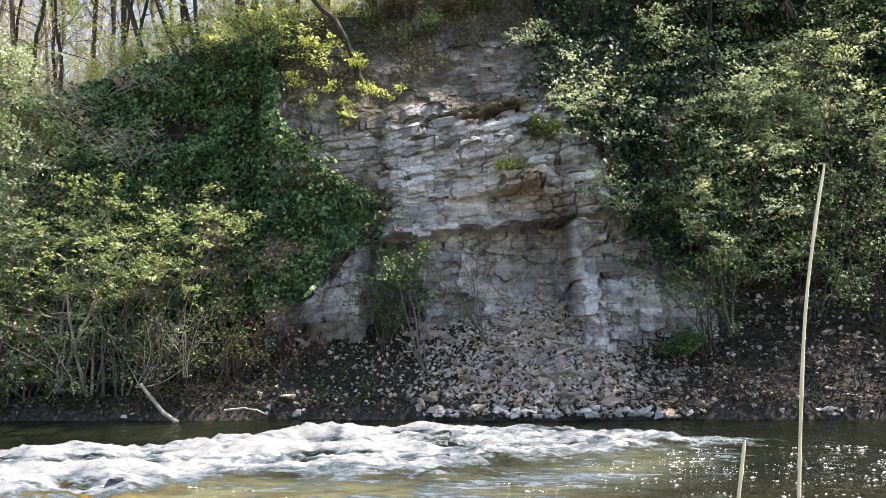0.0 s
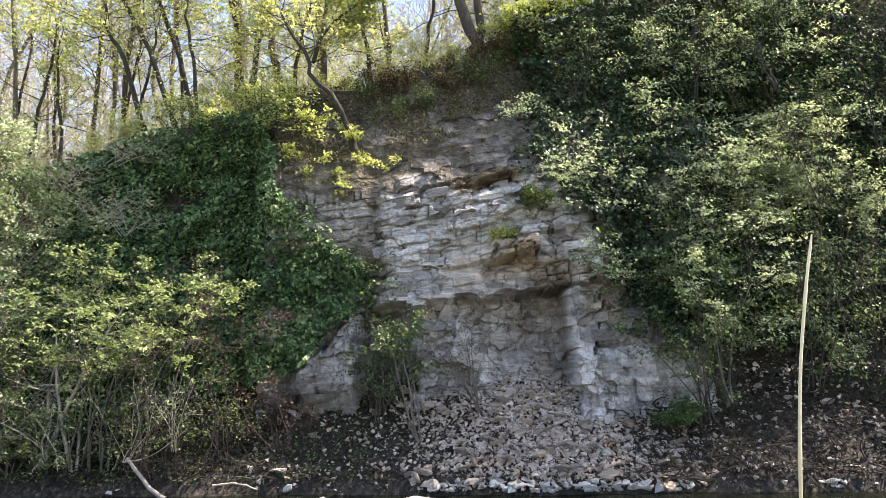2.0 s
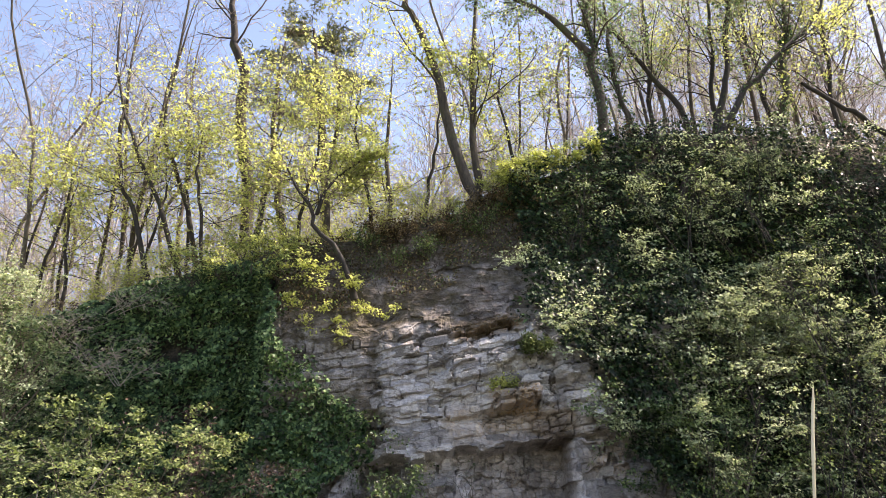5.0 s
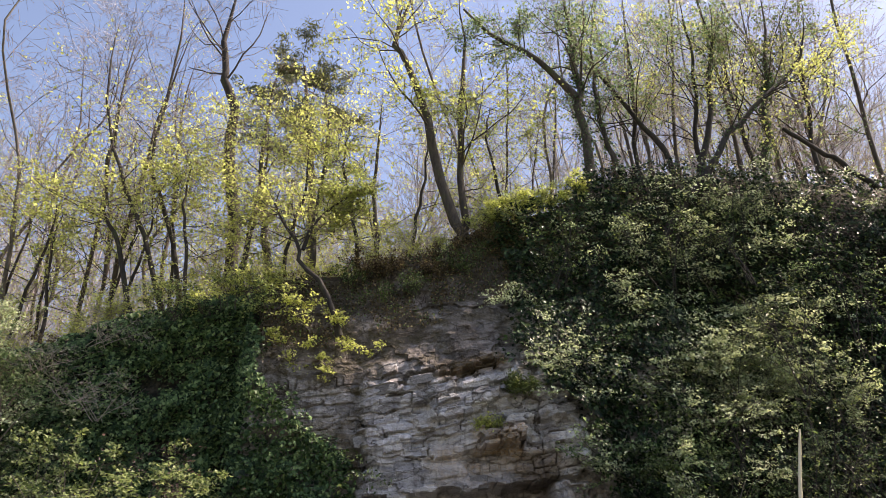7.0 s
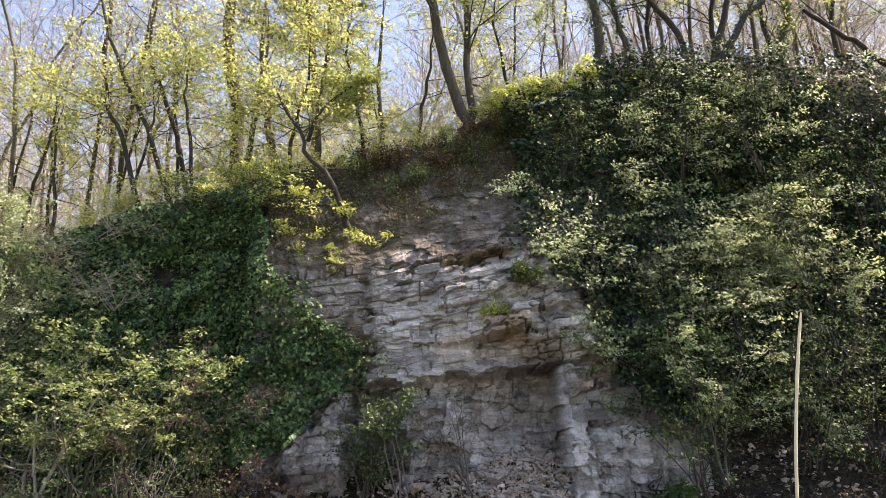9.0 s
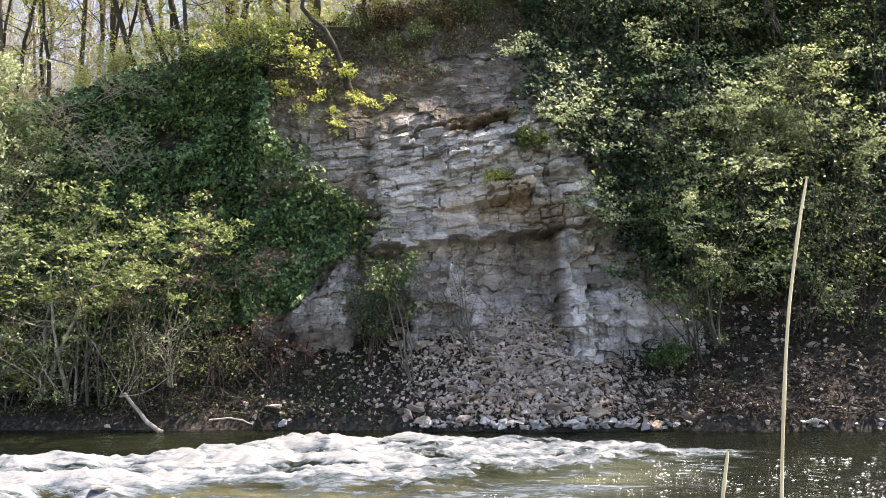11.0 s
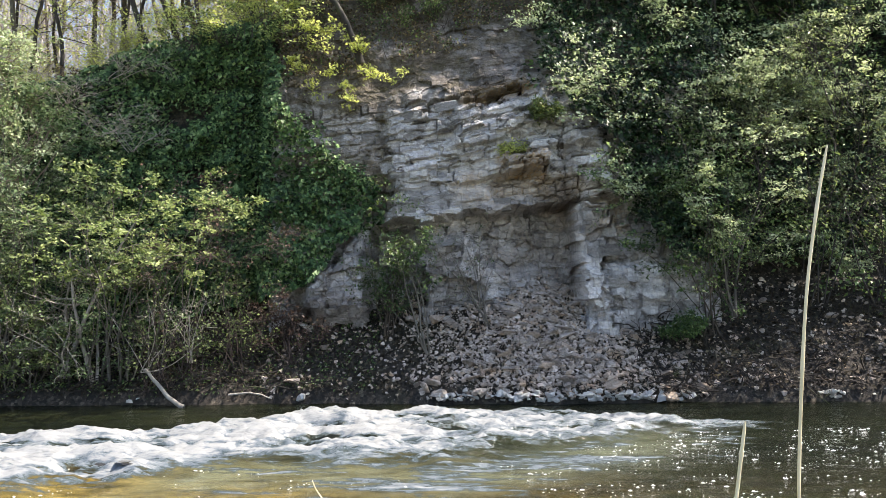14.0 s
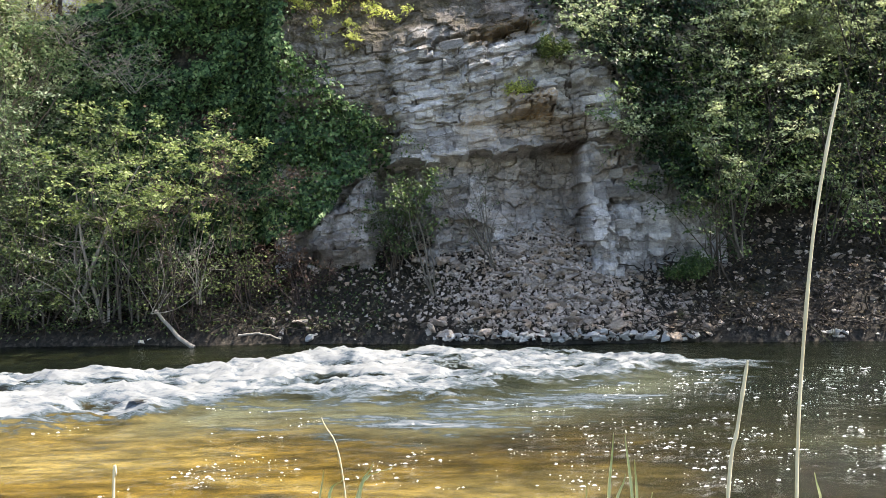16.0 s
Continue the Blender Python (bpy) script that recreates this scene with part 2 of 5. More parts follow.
ROCK = rock_material("limestone face", 2.0, sheet=True)
BLOCK = rock_material("limestone block", 1.35, 0.0)
WASHED = rock_material("washed pale stone", 1.9, washed=0.6)
STONE = rock_material("rubble stone", 1.45, 0.03)
GRAVEL = rock_material("small rubble", 1.75, 0.05, many=True)
SOIL = soil_material("leaf litter and earth")
WATER = water_material("river water")
GLINT = plain_material("white glint", (0.5, 0.52, 0.52), (0.7, 0.7, 0.69), 30.0, 0.5)
WET = plain_material("dark wet stone", (0.006, 0.006, 0.007), (0.03, 0.028, 0.026), 6.0, 0.15)
BARK = bark_material("grey brown bark", (0.026, 0.021, 0.017), (0.10, 0.08, 0.062), 0.2)
BARK_DARK = bark_material("dark bark", (0.012, 0.010, 0.009), (0.05, 0.04, 0.032), 0.15)
BARK_PALE = bark_material("pale grey bark", (0.05, 0.044, 0.036), (0.19, 0.165, 0.135), 0.05)
TWIG = bark_material("brown twigs", (0.022, 0.017, 0.012), (0.09, 0.068, 0.05))
TWIG_TAN = bark_material("tan twigs", (0.12, 0.09, 0.073), (0.30, 0.23, 0.19))
TWIG_RED = bark_material("reddish twigs", (0.022, 0.016, 0.014), (0.09, 0.064, 0.058))
# haze over the wood is put into this pale grey of the twigs
TWIG_HAZE = bark_material("haze pale twigs", (0.26, 0.235, 0.225), (0.54, 0.49, 0.47))
DEAD = bark_material("bleached dead wood", (0.14, 0.12, 0.10), (0.42, 0.38, 0.33))
# shade in the gaps of the shoulder's ivy is put into this dark green
IVY_SHADED = leaf_material("shaded ivy leaves", [(0.0, (0.003, 0.008, 0.004)), (0.5, (0.014, 0.034, 0.015)), (0.85, (0.036, 0.072, 0.03)), (1.0, (0.11, 0.17, 0.085))], 0.18, 0.42)
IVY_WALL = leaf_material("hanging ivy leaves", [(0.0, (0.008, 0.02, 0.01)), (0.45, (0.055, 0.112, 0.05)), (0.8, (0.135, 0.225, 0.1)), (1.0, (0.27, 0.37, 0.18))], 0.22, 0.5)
IVY = leaf_material("ivy leaves", [(0.0, (0.02, 0.045, 0.019)), (0.5, (0.062, 0.115, 0.045)), (0.88, (0.115, 0.18, 0.068)), (1.0, (0.24, 0.30, 0.14))], 0.2, 0.4)
AIRY = leaf_material("light green bush leaves", [(0.0, (0.065, 0.11, 0.06)), (0.5, (0.19, 0.275, 0.15)), (1.0, (0.45, 0.54, 0.36))], 0.45)
SHRUB = leaf_material("shrub leaves", [(0.0, (0.026, 0.05, 0.02)), (0.5, (0.075, 0.125, 0.05)), (0.85, (0.16, 0.22, 0.095)), (1.0, (0.35, 0.42, 0.2))], 0.33)
SPRING = leaf_material("fresh spring leaves", [(0.0, (0.28, 0.31, 0.12)), (0.5, (0.48, 0.51, 0.21)), (1.0, (0.66, 0.67, 0.34))], 0.7)
GREY_GREEN = leaf_material("grey green bush leaves", [(0.0, (0.05, 0.08, 0.042)), (0.5, (0.14, 0.195, 0.105)), (0.85, (0.28, 0.345, 0.2)), (1.0, (0.46, 0.52, 0.35))], 0.4)
LIME = leaf_material("bright green leaves", [(0.0, (0.08, 0.115, 0.045)), (0.5, (0.22, 0.28, 0.115)), (1.0, (0.43, 0.49, 0.24))], 0.45)
PALE = leaf_material("pale young leaves", [(0.0, (0.05, 0.075, 0.03)), (0.6, (0.11, 0.15, 0.06)), (1.0, (0.32, 0.36, 0.17))], 0.32)
# sunlit highlights of the foliage are put into this very pale leaf colour
SUNLIT_CREAM = leaf_material("sunlit cream green leaves", [(0.0, (0.22, 0.28, 0.17)), (0.5, (0.43, 0.49, 0.35)), (1.0, (0.67, 0.72, 0.58))], 0.4, 0.45)
COPPER = leaf_material("copper brown leaves", [(0.0, (0.02, 0.011, 0.011)), (0.5, (0.052, 0.03, 0.028)), (1.0, (0.13, 0.085, 0.074))], 0.3)
NEEDLE = leaf_material("pine needles", [(0.0, (0.07, 0.085, 0.06)), (0.6, (0.14, 0.16, 0.105)), (1.0, (0.24, 0.25, 0.17))], 0.3)
DRY = leaf_material("withered tan leaves", [(0.0, (0.03, 0.021, 0.013)), (0.5, (0.10, 0.072, 0.043)), (0.9, (0.23, 0.175, 0.11)), (1.0, (0.42, 0.34, 0.23))], 0.25, 0.7)
LITTER = leaf_material("dead leaves", [(0.0, (0.010, 0.007, 0.005)), (0.5, (0.034, 0.025, 0.018)), (0.9, (0.08, 0.062, 0.046)), (1.0, (0.22, 0.18, 0.135))], 0.12, 0.7)
REED = plain_material("dry reed straw", (0.52, 0.41, 0.25), (0.78, 0.67, 0.46), 20.0, 0.5, (1, 1, 0.15))
BLADE = plain_material("green and straw grass blade", (0.34, 0.38, 0.14), (0.66, 0.62, 0.34), 12.0, 0.5, (1, 1, 0.3))


# ---------------------------------------------------------------- mesh helpers
def lattice(ix, iy, iz, seed):
    h = (ix.astype(np.int64) * 374761393 + iy.astype(np.int64) * 668265263 + iz.astype(np.int64) * 2147483629 + seed * 974711) & 0xFFFFFFFF
    h = ((h ^ (h >> 13)) * 1274126177) & 0xFFFFFFFF
    h = ((h ^ (h >> 16)) * 2246822519) & 0xFFFFFFFF
    return ((h ^ (h >> 15)) & 0xFFFFFF) / float(0xFFFFFF)


def vnoise(x, y, z=0.0, seed=0):
    """Smooth noise from 0 to 1."""
    x, y, z = np.broadcast_arrays(np.asarray(x, float), np.asarray(y, float), np.asarray(z, float))
    ix, iy, iz = np.floor(x), np.floor(y), np.floor(z)
    fx, fy, fz = x - ix, y - iy, z - iz
    fx, fy, fz = (q * q * (3 - 2 * q) for q in (fx, fy, fz))
    out = 0
    for a in (0, 1):
        for b in (0, 1):
            for c in (0, 1):
                out = out + lattice(ix + a, iy + b, iz + c, seed) * (fx if a else 1 - fx) * (fy if b else 1 - fy) * (fz if c else 1 - fz)
    return out


def fbm(x, y, z=0.0, octaves=4, seed=0, gain=0.5):
    out, amp, total, f = 0, 1.0, 0.0, 1.0
    for k in range(octaves):
        out = out + amp * vnoise(np.asarray(x) * f, np.asarray(y) * f, np.asarray(z) * f, seed + 17 * k)
        total += amp
        amp *= gain
        f *= 2.03
    return out / total


def smooth_step(a, b, q):
    t = np.clip((q - a) / (b - a), 0, 1)
    return t * t * (3 - 2 * t)


def sheet(name, v, f, smooth=True):
    """A mesh from an array of places and an array of faces, all of one size."""
    me = bpy.data.meshes.new(name)
    v, f = np.asarray(v, np.float32), np.asarray(f, np.int32)
    n, k = f.shape
    me.vertices.add(len(v))
    me.vertices.foreach_set("co", v.ravel())
    me.loops.add(n * k)
    me.loops.foreach_set("vertex_index", f.ravel())
    me.polygons.add(n)
    me.polygons.foreach_set("loop_start", np.arange(0, n * k, k, dtype=np.int32))
    me.polygons.foreach_set("use_smooth", np.full(n, smooth))
    me.update(calc_edges=True)
    return me


def grid_faces(nu, nv):
    i = np.arange(nu - 1)[:, None] * nv + np.arange(nv - 1)[None, :]
    return np.stack([i, i + nv, i + nv + 1, i + 1], -1).reshape(-1, 4)


def stored(me, name, values):
    me.attributes.new(name, "FLOAT", "POINT").data.foreach_set("value", np.asarray(values, np.float32).ravel())


def part(name, mesh, mat, parent=None, label="", at=None):
    """Links a mesh as one object under a thing or a part."""
    ob = new(name, mesh)
    if not mesh.materials:
        mesh.materials.append(mat)
    if parent is not None:
        ob.parent = parent
    if at is not None:
        ob.matrix_basis = at
    return tagged(ob, label)


def thing(name, label, category, group="", kind="", at=(0, 0, 0)):
    ob = new(name)
    ob.location = at
    return tagged(ob, label, category, group, kind)


def tube(pts, radii, sides=5):
    pts, radii = np.asarray(pts, float), np.asarray(radii, float)
    tan = np.gradient(pts, axis=0)
    tan /= np.linalg.norm(tan, axis=1)[:, None] + 1e-9
    ref = np.zeros(3)
    ref[np.argmin(np.abs(tan).mean(0))] = 1
    n1 = np.cross(tan, ref)
    n1 /= np.linalg.norm(n1, axis=1)[:, None] + 1e-9
    n2 = np.cross(tan, n1)
    ang = np.linspace(0, 2 * math.pi, sides, endpoint=False)
    ring = pts[:, None] + radii[:, None, None] * (np.cos(ang)[None, :, None] * n1[:, None] + np.sin(ang)[None, :, None] * n2[:, None])
    n = len(pts)
    i = np.arange(n - 1)[:, None] * sides + np.arange(sides)[None, :]
    j = np.arange(n - 1)[:, None] * sides + (np.arange(sides)[None, :] + 1) % sides
    return ring.reshape(-1, 3), np.stack([i, j, j + sides, i + sides], -1).reshape(-1, 4)


def joined(pieces):
    vs, fs, off = [], [], 0
    for v, f in pieces:
        vs.append(v)
        fs.append(f + off)
        off += len(v)
    return np.concatenate(vs), np.concatenate(fs)


def tubes(name, lines, sides=5):
    """One mesh of many limbs, each a line of places with radii."""
    return sheet(name, *joined([tube(p, r, sides) for p, r in lines]))


def leaf_mesh(name, places, rng, size=0.08, facing=(0, -0.5, 0.8), loose=0.7, hang=0.3, width=0.62, spread=0.35):
    """Many small folded leaves, each with a midrib and two halves."""
    places = np.asarray(places, float)
    n = len(places)
    nor = np.asarray(facing, float).reshape(-1, 3) + loose * rng.normal(size=(n, 3))
    nor /= np.linalg.norm(nor, axis=1)[:, None]
    d = rng.normal(size=(n, 3)) + np.array([0, 0, -hang * 2])
    d -= nor * (d * nor).sum(1)[:, None]
    d /= np.linalg.norm(d, axis=1)[:, None] + 1e-9
    s = np.cross(nor, d)
    length = size * (1 + spread * rng.normal(size=(n, 1))).clip(0.45, 1.9)
    wide = length * width * (0.85 + 0.3 * rng.random((n, 1))) * 0.5
    a = places - d * length * 0.5
    tip = places + d * length * 0.5 - nor * length * 0.12
    mid = places - d * length * 0.06
    fold = nor * length * 0.1
    v = np.stack([a, mid + s * wide + fold, tip, mid - s * wide + fold], 1).reshape(-1, 3)
    i = np.arange(n)[:, None] * 4
    f = np.concatenate([i + [0, 1, 2], i + [0, 2, 3]], 1).reshape(-1, 3)
    return sheet(name, v, f, False)


# ---------------------------------------------------------------- growth of woody plants
def shoot(rng, start, way, length, r0, r1, n=5, wander=0.16, lift=0.05):
    """One limb: a wandering line from start, with its radii."""
    p, d = np.array(start, float), np.array(way, float)
    d /= np.linalg.norm(d) + 1e-9
    out = [p.copy()]
    for _ in range(n):
        d = d + wander * rng.normal(size=3) + np.array([0, 0, lift])
        d /= np.linalg.norm(d) + 1e-9
        p = p + d * length / n
        out.append(p.copy())
    return np.array(out), np.linspace(r0, r1, n + 1)


def resample(points, n):
    """A rounded line through the points."""
    pts = np.asarray(points, float)
    t = np.linspace(0, len(pts) - 1, n)
    i = np.clip(t.astype(int), 0, len(pts) - 2)
    u = (t - i)[:, None]
    ext = np.vstack([2 * pts[0] - pts[1], pts, 2 * pts[-1] - pts[-2]])
    p0, p1, p2, p3 = ext[i], ext[i + 1], ext[i + 2], ext[i + 3]
    return 0.5 * (2 * p1 + (p2 - p0) * u + (2 * p0 - 5 * p1 + 4 * p2 - p3) * u ** 2 + (3 * p1 - p0 - 3 * p2 + p3) * u ** 3)


def offspring(rng, lines, count, length, ratio, spread, lift, n=4, start=0.25, end=1.0, wander=0.2, up=0.0, level=1.0):
    """Side shoots of a set of limbs; a low level lays them flat."""
    out = []
    for pts, rad in lines:
        total = np.linalg.norm(np.diff(pts, axis=0), axis=1).sum()
        for _ in range(count):
            u = start + (end - start) * rng.random()
            k = min(int(u * (len(pts) - 1)), len(pts) - 2)
            w = u * (len(pts) - 1) - k
            p = pts[k] * (1 - w) + pts[k + 1] * w
            d = pts[k + 1] - pts[k]
            d = d / (np.linalg.norm(d) + 1e-9)
            side = np.cross(d, rng.normal(size=3))
            side /= np.linalg.norm(side) + 1e-9
            d = d * (1 - spread) + side * spread + np.array([0, 0, up])
            d[2] *= level
            r = (rad[k] * (1 - w) + rad[k + 1] * w) * ratio
            ln = length * total * (0.6 + 0.7 * rng.random()) * (1.15 - 0.6 * u)
            out.append(shoot(rng, p, d, ln, r, r * 0.35, n, wander, lift))
    return out


def tips(rng, lines, per, jitter, start=0.3, flat=1.0):
    """Places for leaves along shoots."""
    out = []
    for pts, _ in lines:
        u = start + (1 - start) * rng.random(per)
        k = np.minimum((u * (len(pts) - 1)).astype(int), len(pts) - 2)
        w = (u * (len(pts) - 1) - k)[:, None]
        out.append(pts[k] * (1 - w) + pts[k + 1] * w)
    out = np.concatenate(out)
    return out + rng.normal(size=out.shape) * np.array([jitter, jitter, jitter * flat])


def build_tree(name, label, seed, trunk, r0, r1, limbs=10, limb_len=0.4, first=0.35, leaves=0, leaf=None, size=0.09, bark=BARK,
               extra=(), twig_count=4, group="", crown_z=0.5, bare_top=0.0, ivy=0, sub_count=5, twig_mat=None, level=1.0):
    """A tree: trunk along the given line, limbs, branches, twigs and, if it has them, leaves."""
    rng = np.random.default_rng(seed)
    base = np.array(trunk[0], float)
    line = resample(np.array(trunk, float) - base, 14)
    line[1:-1] += rng.normal(size=(12, 3)) * r0 * 0.35
    rad = np.linspace(r0, r1, 14)
    rad[0] *= 1.35
    rad[-3:] *= (0.8, 0.55, 0.25)
    tree = thing(name, label, "tree", group, at=base)
    main = [(line, rad)]
    for pts, a, b in extra:
        main.append((resample(np.array(pts, float) - base, 10), np.linspace(a, b, 10)))
    trunk_part = part("trunk", tubes("trunk", main, 8), bark, tree)
    big = offspring(rng, main, limbs, limb_len, 0.28, 0.62, 0.05 * level, 6, first, 0.98, 0.2, 0.15, min(1.0, level + 0.2))
    mid = offspring(rng, big, sub_count, 0.5, 0.55, 0.6, 0.03 * level, 3, 0.15, 1.0, 0.34, 0.05 * level, level)
    tw = offspring(rng, mid, twig_count, 0.5, 0.5, 0.55, 0.02 * level, 1, 0.15, 1.0, 0.25, 0.0, level)
    tw += offspring(rng, big, 5, 0.22, 0.3, 0.6, 0.02 * level, 2, 0.3, 1.0, 0.25, 0.0, level)
    for limb in big:
        part("limb", tubes("limb", [limb], 5), bark, trunk_part)
    twig_v, twig_f = joined([tube(p, r, 3) for p, r in mid] + [tube(p, np.maximum(r, 0.0065), 3) for p, r in tw])
    tagged(part("branchwork", sheet("branchwork", twig_v, twig_f), twig_mat or TWIG_TAN, tree), kind="stuff")
    if leaves:
        spots = tips(rng, tw, leaves, size * 1.5, 0.2, crown_z)
        if bare_top:
            keep = spots[:, 2] < line[-1, 2] * (1 - bare_top) + 1.5 * rng.normal(size=len(spots))
            spots = spots[keep]
        tagged(part("crown", leaf_mesh("crown", spots, rng, size, (0.25, -0.4, 0.7), 0.6 + 0.2 * level), leaf, tree), kind="stuff")
    if ivy:
        k = rng.integers(0, 10, ivy)
        a = rng.random(ivy) * 2 * math.pi
        w = rng.random(ivy)[:, None]
        rr = rad[k] * 1.1 + 0.12 * rng.random(ivy) ** 1.5
        spots = line[k] * (1 - w) + line[k + 1] * w + np.stack([np.cos(a) * rr, np.sin(a) * rr, 0.1 * rng.normal(size=ivy)], 1)
        tagged(part("ivy", leaf_mesh("ivy", spots, rng, 0.08, (0, -0.8, 0.4), 0.6), IVY, trunk_part, "dark ivy on the trunk"), kind="stuff")
    return tree


def build_shrub(name, label, seed, base, height, reach, stems, per, leaf, size=0.07, bark=TWIG, r=0.025, lean=(0, 0), spread=0.5, jitter=0.07,
                twigs=6, subs=5, group="", low=0.25, flat=0.8, level=1.0):
    """A shrub: a fan of stems, branches and twigs with leaves."""
    rng = np.random.default_rng(seed)
    bush = thing(name, label, "shrub", group, at=base)
    main = []
    for _ in range(stems):
        a = rng.random() * 2 * math.pi
        s = spread * (0.3 + 0.7 * rng.random())
        way = (math.cos(a) * s + lean[0], math.sin(a) * s * 0.7 + lean[1], 1)
        start = (0.15 * reach * rng.normal(), 0.08 * reach * rng.normal(), -0.15)
        main.append(shoot(rng, start, way, height * (0.65 + 0.45 * rng.random()), r * (0.7 + 0.6 * rng.random()), r * 0.3, 8, 0.12, 0.0))
    mid = offspring(rng, main, subs, 0.42, 0.55, 0.55, 0.02 * level, 3, low, 1.0, 0.2, 0.0, level)
    tw = offspring(rng, mid, twigs, 0.5, 0.5, 0.55, 0.0, 2, 0.15, 1.0, 0.25, 0.0, level)
    for line in main:
        part("stem", tubes("stem", [line], 5), bark, bush)
    twig_v, twig_f = joined([tube(p, q, 3) for p, q in mid] + [tube(p, np.maximum(q, 0.003), 3) for p, q in tw])
    tagged(part("branchwork", sheet("branchwork", twig_v, twig_f), bark, bush), kind="stuff")
    if per:
        tagged(part("leaves", leaf_mesh("leaves", tips(rng, tw + mid, per, jitter, 0.2, flat), rng, size, (0.15, -0.35, 0.85), 0.3 + 0.3 * level), leaf, bush), kind="stuff")
    return bush


# ---------------------------------------------------------------- lie of the land
CREST_X = [-30, -10.4, -9.0, -7.2, -4.9, -3.4, -2.1, -0.8, 0.5, 1.3, 2.1, 3.9, 5.0, 6.1, 8.3, 10.9, 13.8, 40]
CREST_Z = [7.5, 8.0, 8.7, 9.2, 10.0, 10.3, 10.35, 10.9, 11.2, 11.75, 12.1, 12.6, 13.4, 13.8, 13.9, 13.8, 13.6, 13.0]
FOOT_X = [-40, -10.4, -7.7, -4.5, -3.0, -0.5, 0.9, 2.2, 3.3, 4.2, 6.2, 10.5, 40]
FOOT_Z = [1.2, 1.2, 1.3, 1.9, 2.4, 2.75, 3.1, 3.35, 2.9, 2.6, 2.7, 2.9, 2.9]
CREST_Y = 19.1


def crest(x):
    return np.interp(x, CREST_X, CREST_Z)


def foot(x):
    return np.interp(x, FOOT_X, FOOT_Z)


def foot_y(x):
    """The foot of the steep part, further back behind the rock."""
    return np.interp(x, [-4.4, -1.2, 5.5, 7.2], [18.0, 18.55, 18.55, 18.0])


def shore(x):
    return 15.15 + 0.35 * (fbm(x * 0.35, 3.0, octaves=3, seed=5) - 0.5) - 0.5 * np.exp(-((x + 10.5) / 2.0) ** 2)


def land(x, y):
    """The ground's height."""
    x, y = np.asarray(x, float), np.asarray(y, float)
    s = shore(x)
    bed = -0.55 + 0.1 * fbm(x * 0.5, y * 0.5, seed=3)
    near = np.interp(y, [1.2, 2.2, 3.2, 4.2], [0.66, 0.5, -0.1, -0.55])
    fy = foot_y(x)
    u = np.clip((y - s) / (fy - s), 0, 1)
    bank = np.where(y < s, np.maximum(bed, -0.9 * (s - y)), 0.18 * np.clip((y - s) / 0.1, 0, 1) + (foot(x) - 0.18) * u ** 0.9 + 0.22 * (fbm(x * 1.3, y * 1.3, octaves=5, seed=9) - 0.5) * (u > 0))
    w = np.clip((y - fy) / (CREST_Y - fy), 0, 1)
    wall = foot(x) + (crest(x) - foot(x)) * w ** 0.85
    back = crest(x) + 0.13 * np.clip(y - CREST_Y, 0, 40) + 0.03 * np.clip(y - CREST_Y - 40, 0, 400) + 0.5 * (fbm(x * 0.3, y * 0.3, seed=12) - 0.5) * np.clip((y - CREST_Y) / 2, 0, 1)
    far = np.where(y < fy, bank, np.where(y < CREST_Y, wall, back))
    return np.where(y < 4.2, np.maximum(near, bed * (y > 4.0) + near * (y <= 4.0)), far)


def wall_y(x, z):
    """How far off the steep slope stands at that height."""
    w = np.clip((z - foot(x)) / (crest(x) - foot(x)), 0, 1) ** (1 / 0.85)
    return foot_y(x) + (CREST_Y - foot_y(x)) * w


def steps(*stretches):
    return np.unique(np.concatenate([np.arange(a, b + 1e-6, d) for a, b, d in stretches]).round(4))


gx = steps((-900, -60, 60), (-60, -16, 4), (-16, 16, 0.16), (16, 60, 4), (60, 900, 60))
gy = steps((-900, -20, 80), (-20, 0, 2), (0, 4.4, 0.2), (4.4, 14, 0.8), (14, 19.6, 0.1), (19.6, 34, 0.6), (34, 80, 4), (80, 900, 60))
GX, GY = np.meshgrid(gx, gy, indexing="ij")
ground = part("ground", sheet("ground", np.stack([GX, GY, land(GX, GY)], -1).reshape(-1, 3), grid_faces(len(gx), len(gy))), SOIL)
# grass out of view on the near bank, added to bounce light at the cliff
stored(ground.data, "unseen_meadow", 1 - smooth_step(0.6, 2.0, GY))
stored(ground.data, "wood", smooth_step(18.9, 19.6, GY))
tagged(ground, "dark earth bank and wooded slope strewn with dead leaves", "ground", kind="structure")

# ---------------------------------------------------------------- river
RAPID_X = [-14, -8, -6, -4, -2.7, -1, 0.3, 2.2, 5.1, 7.7, 14]
RAPID_TOP = [11.6, 11.6, 11.8, 12.0, 13.1, 13.5, 13.6, 13.3, 13.0, 12.9, 12.8]
RAPID_BX = [-14, -5.6, -4.2, -3.2, -1.9, 0, 1.5, 3.7, 5.0, 7, 14]
RAPID_BOT = [7.6, 7.8, 8.7, 9.6, 9.8, 9.4, 10.4, 11.7, 12.3, 12.7, 12.75]


def rapid(x, y):
    """1 inside the broken water, 0 outside."""
    wob = 1.3 * (fbm(x * 0.7, y * 1.1, octaves=4, seed=31) - 0.5)
    lo, hi = np.interp(x, RAPID_BX, RAPID_BOT), np.interp(x, RAPID_X, RAPID_TOP)
    return np.clip((y + wob - lo) / 0.9, 0, 1) * np.clip((hi - y - wob * 0.6) / 0.35, 0, 1)


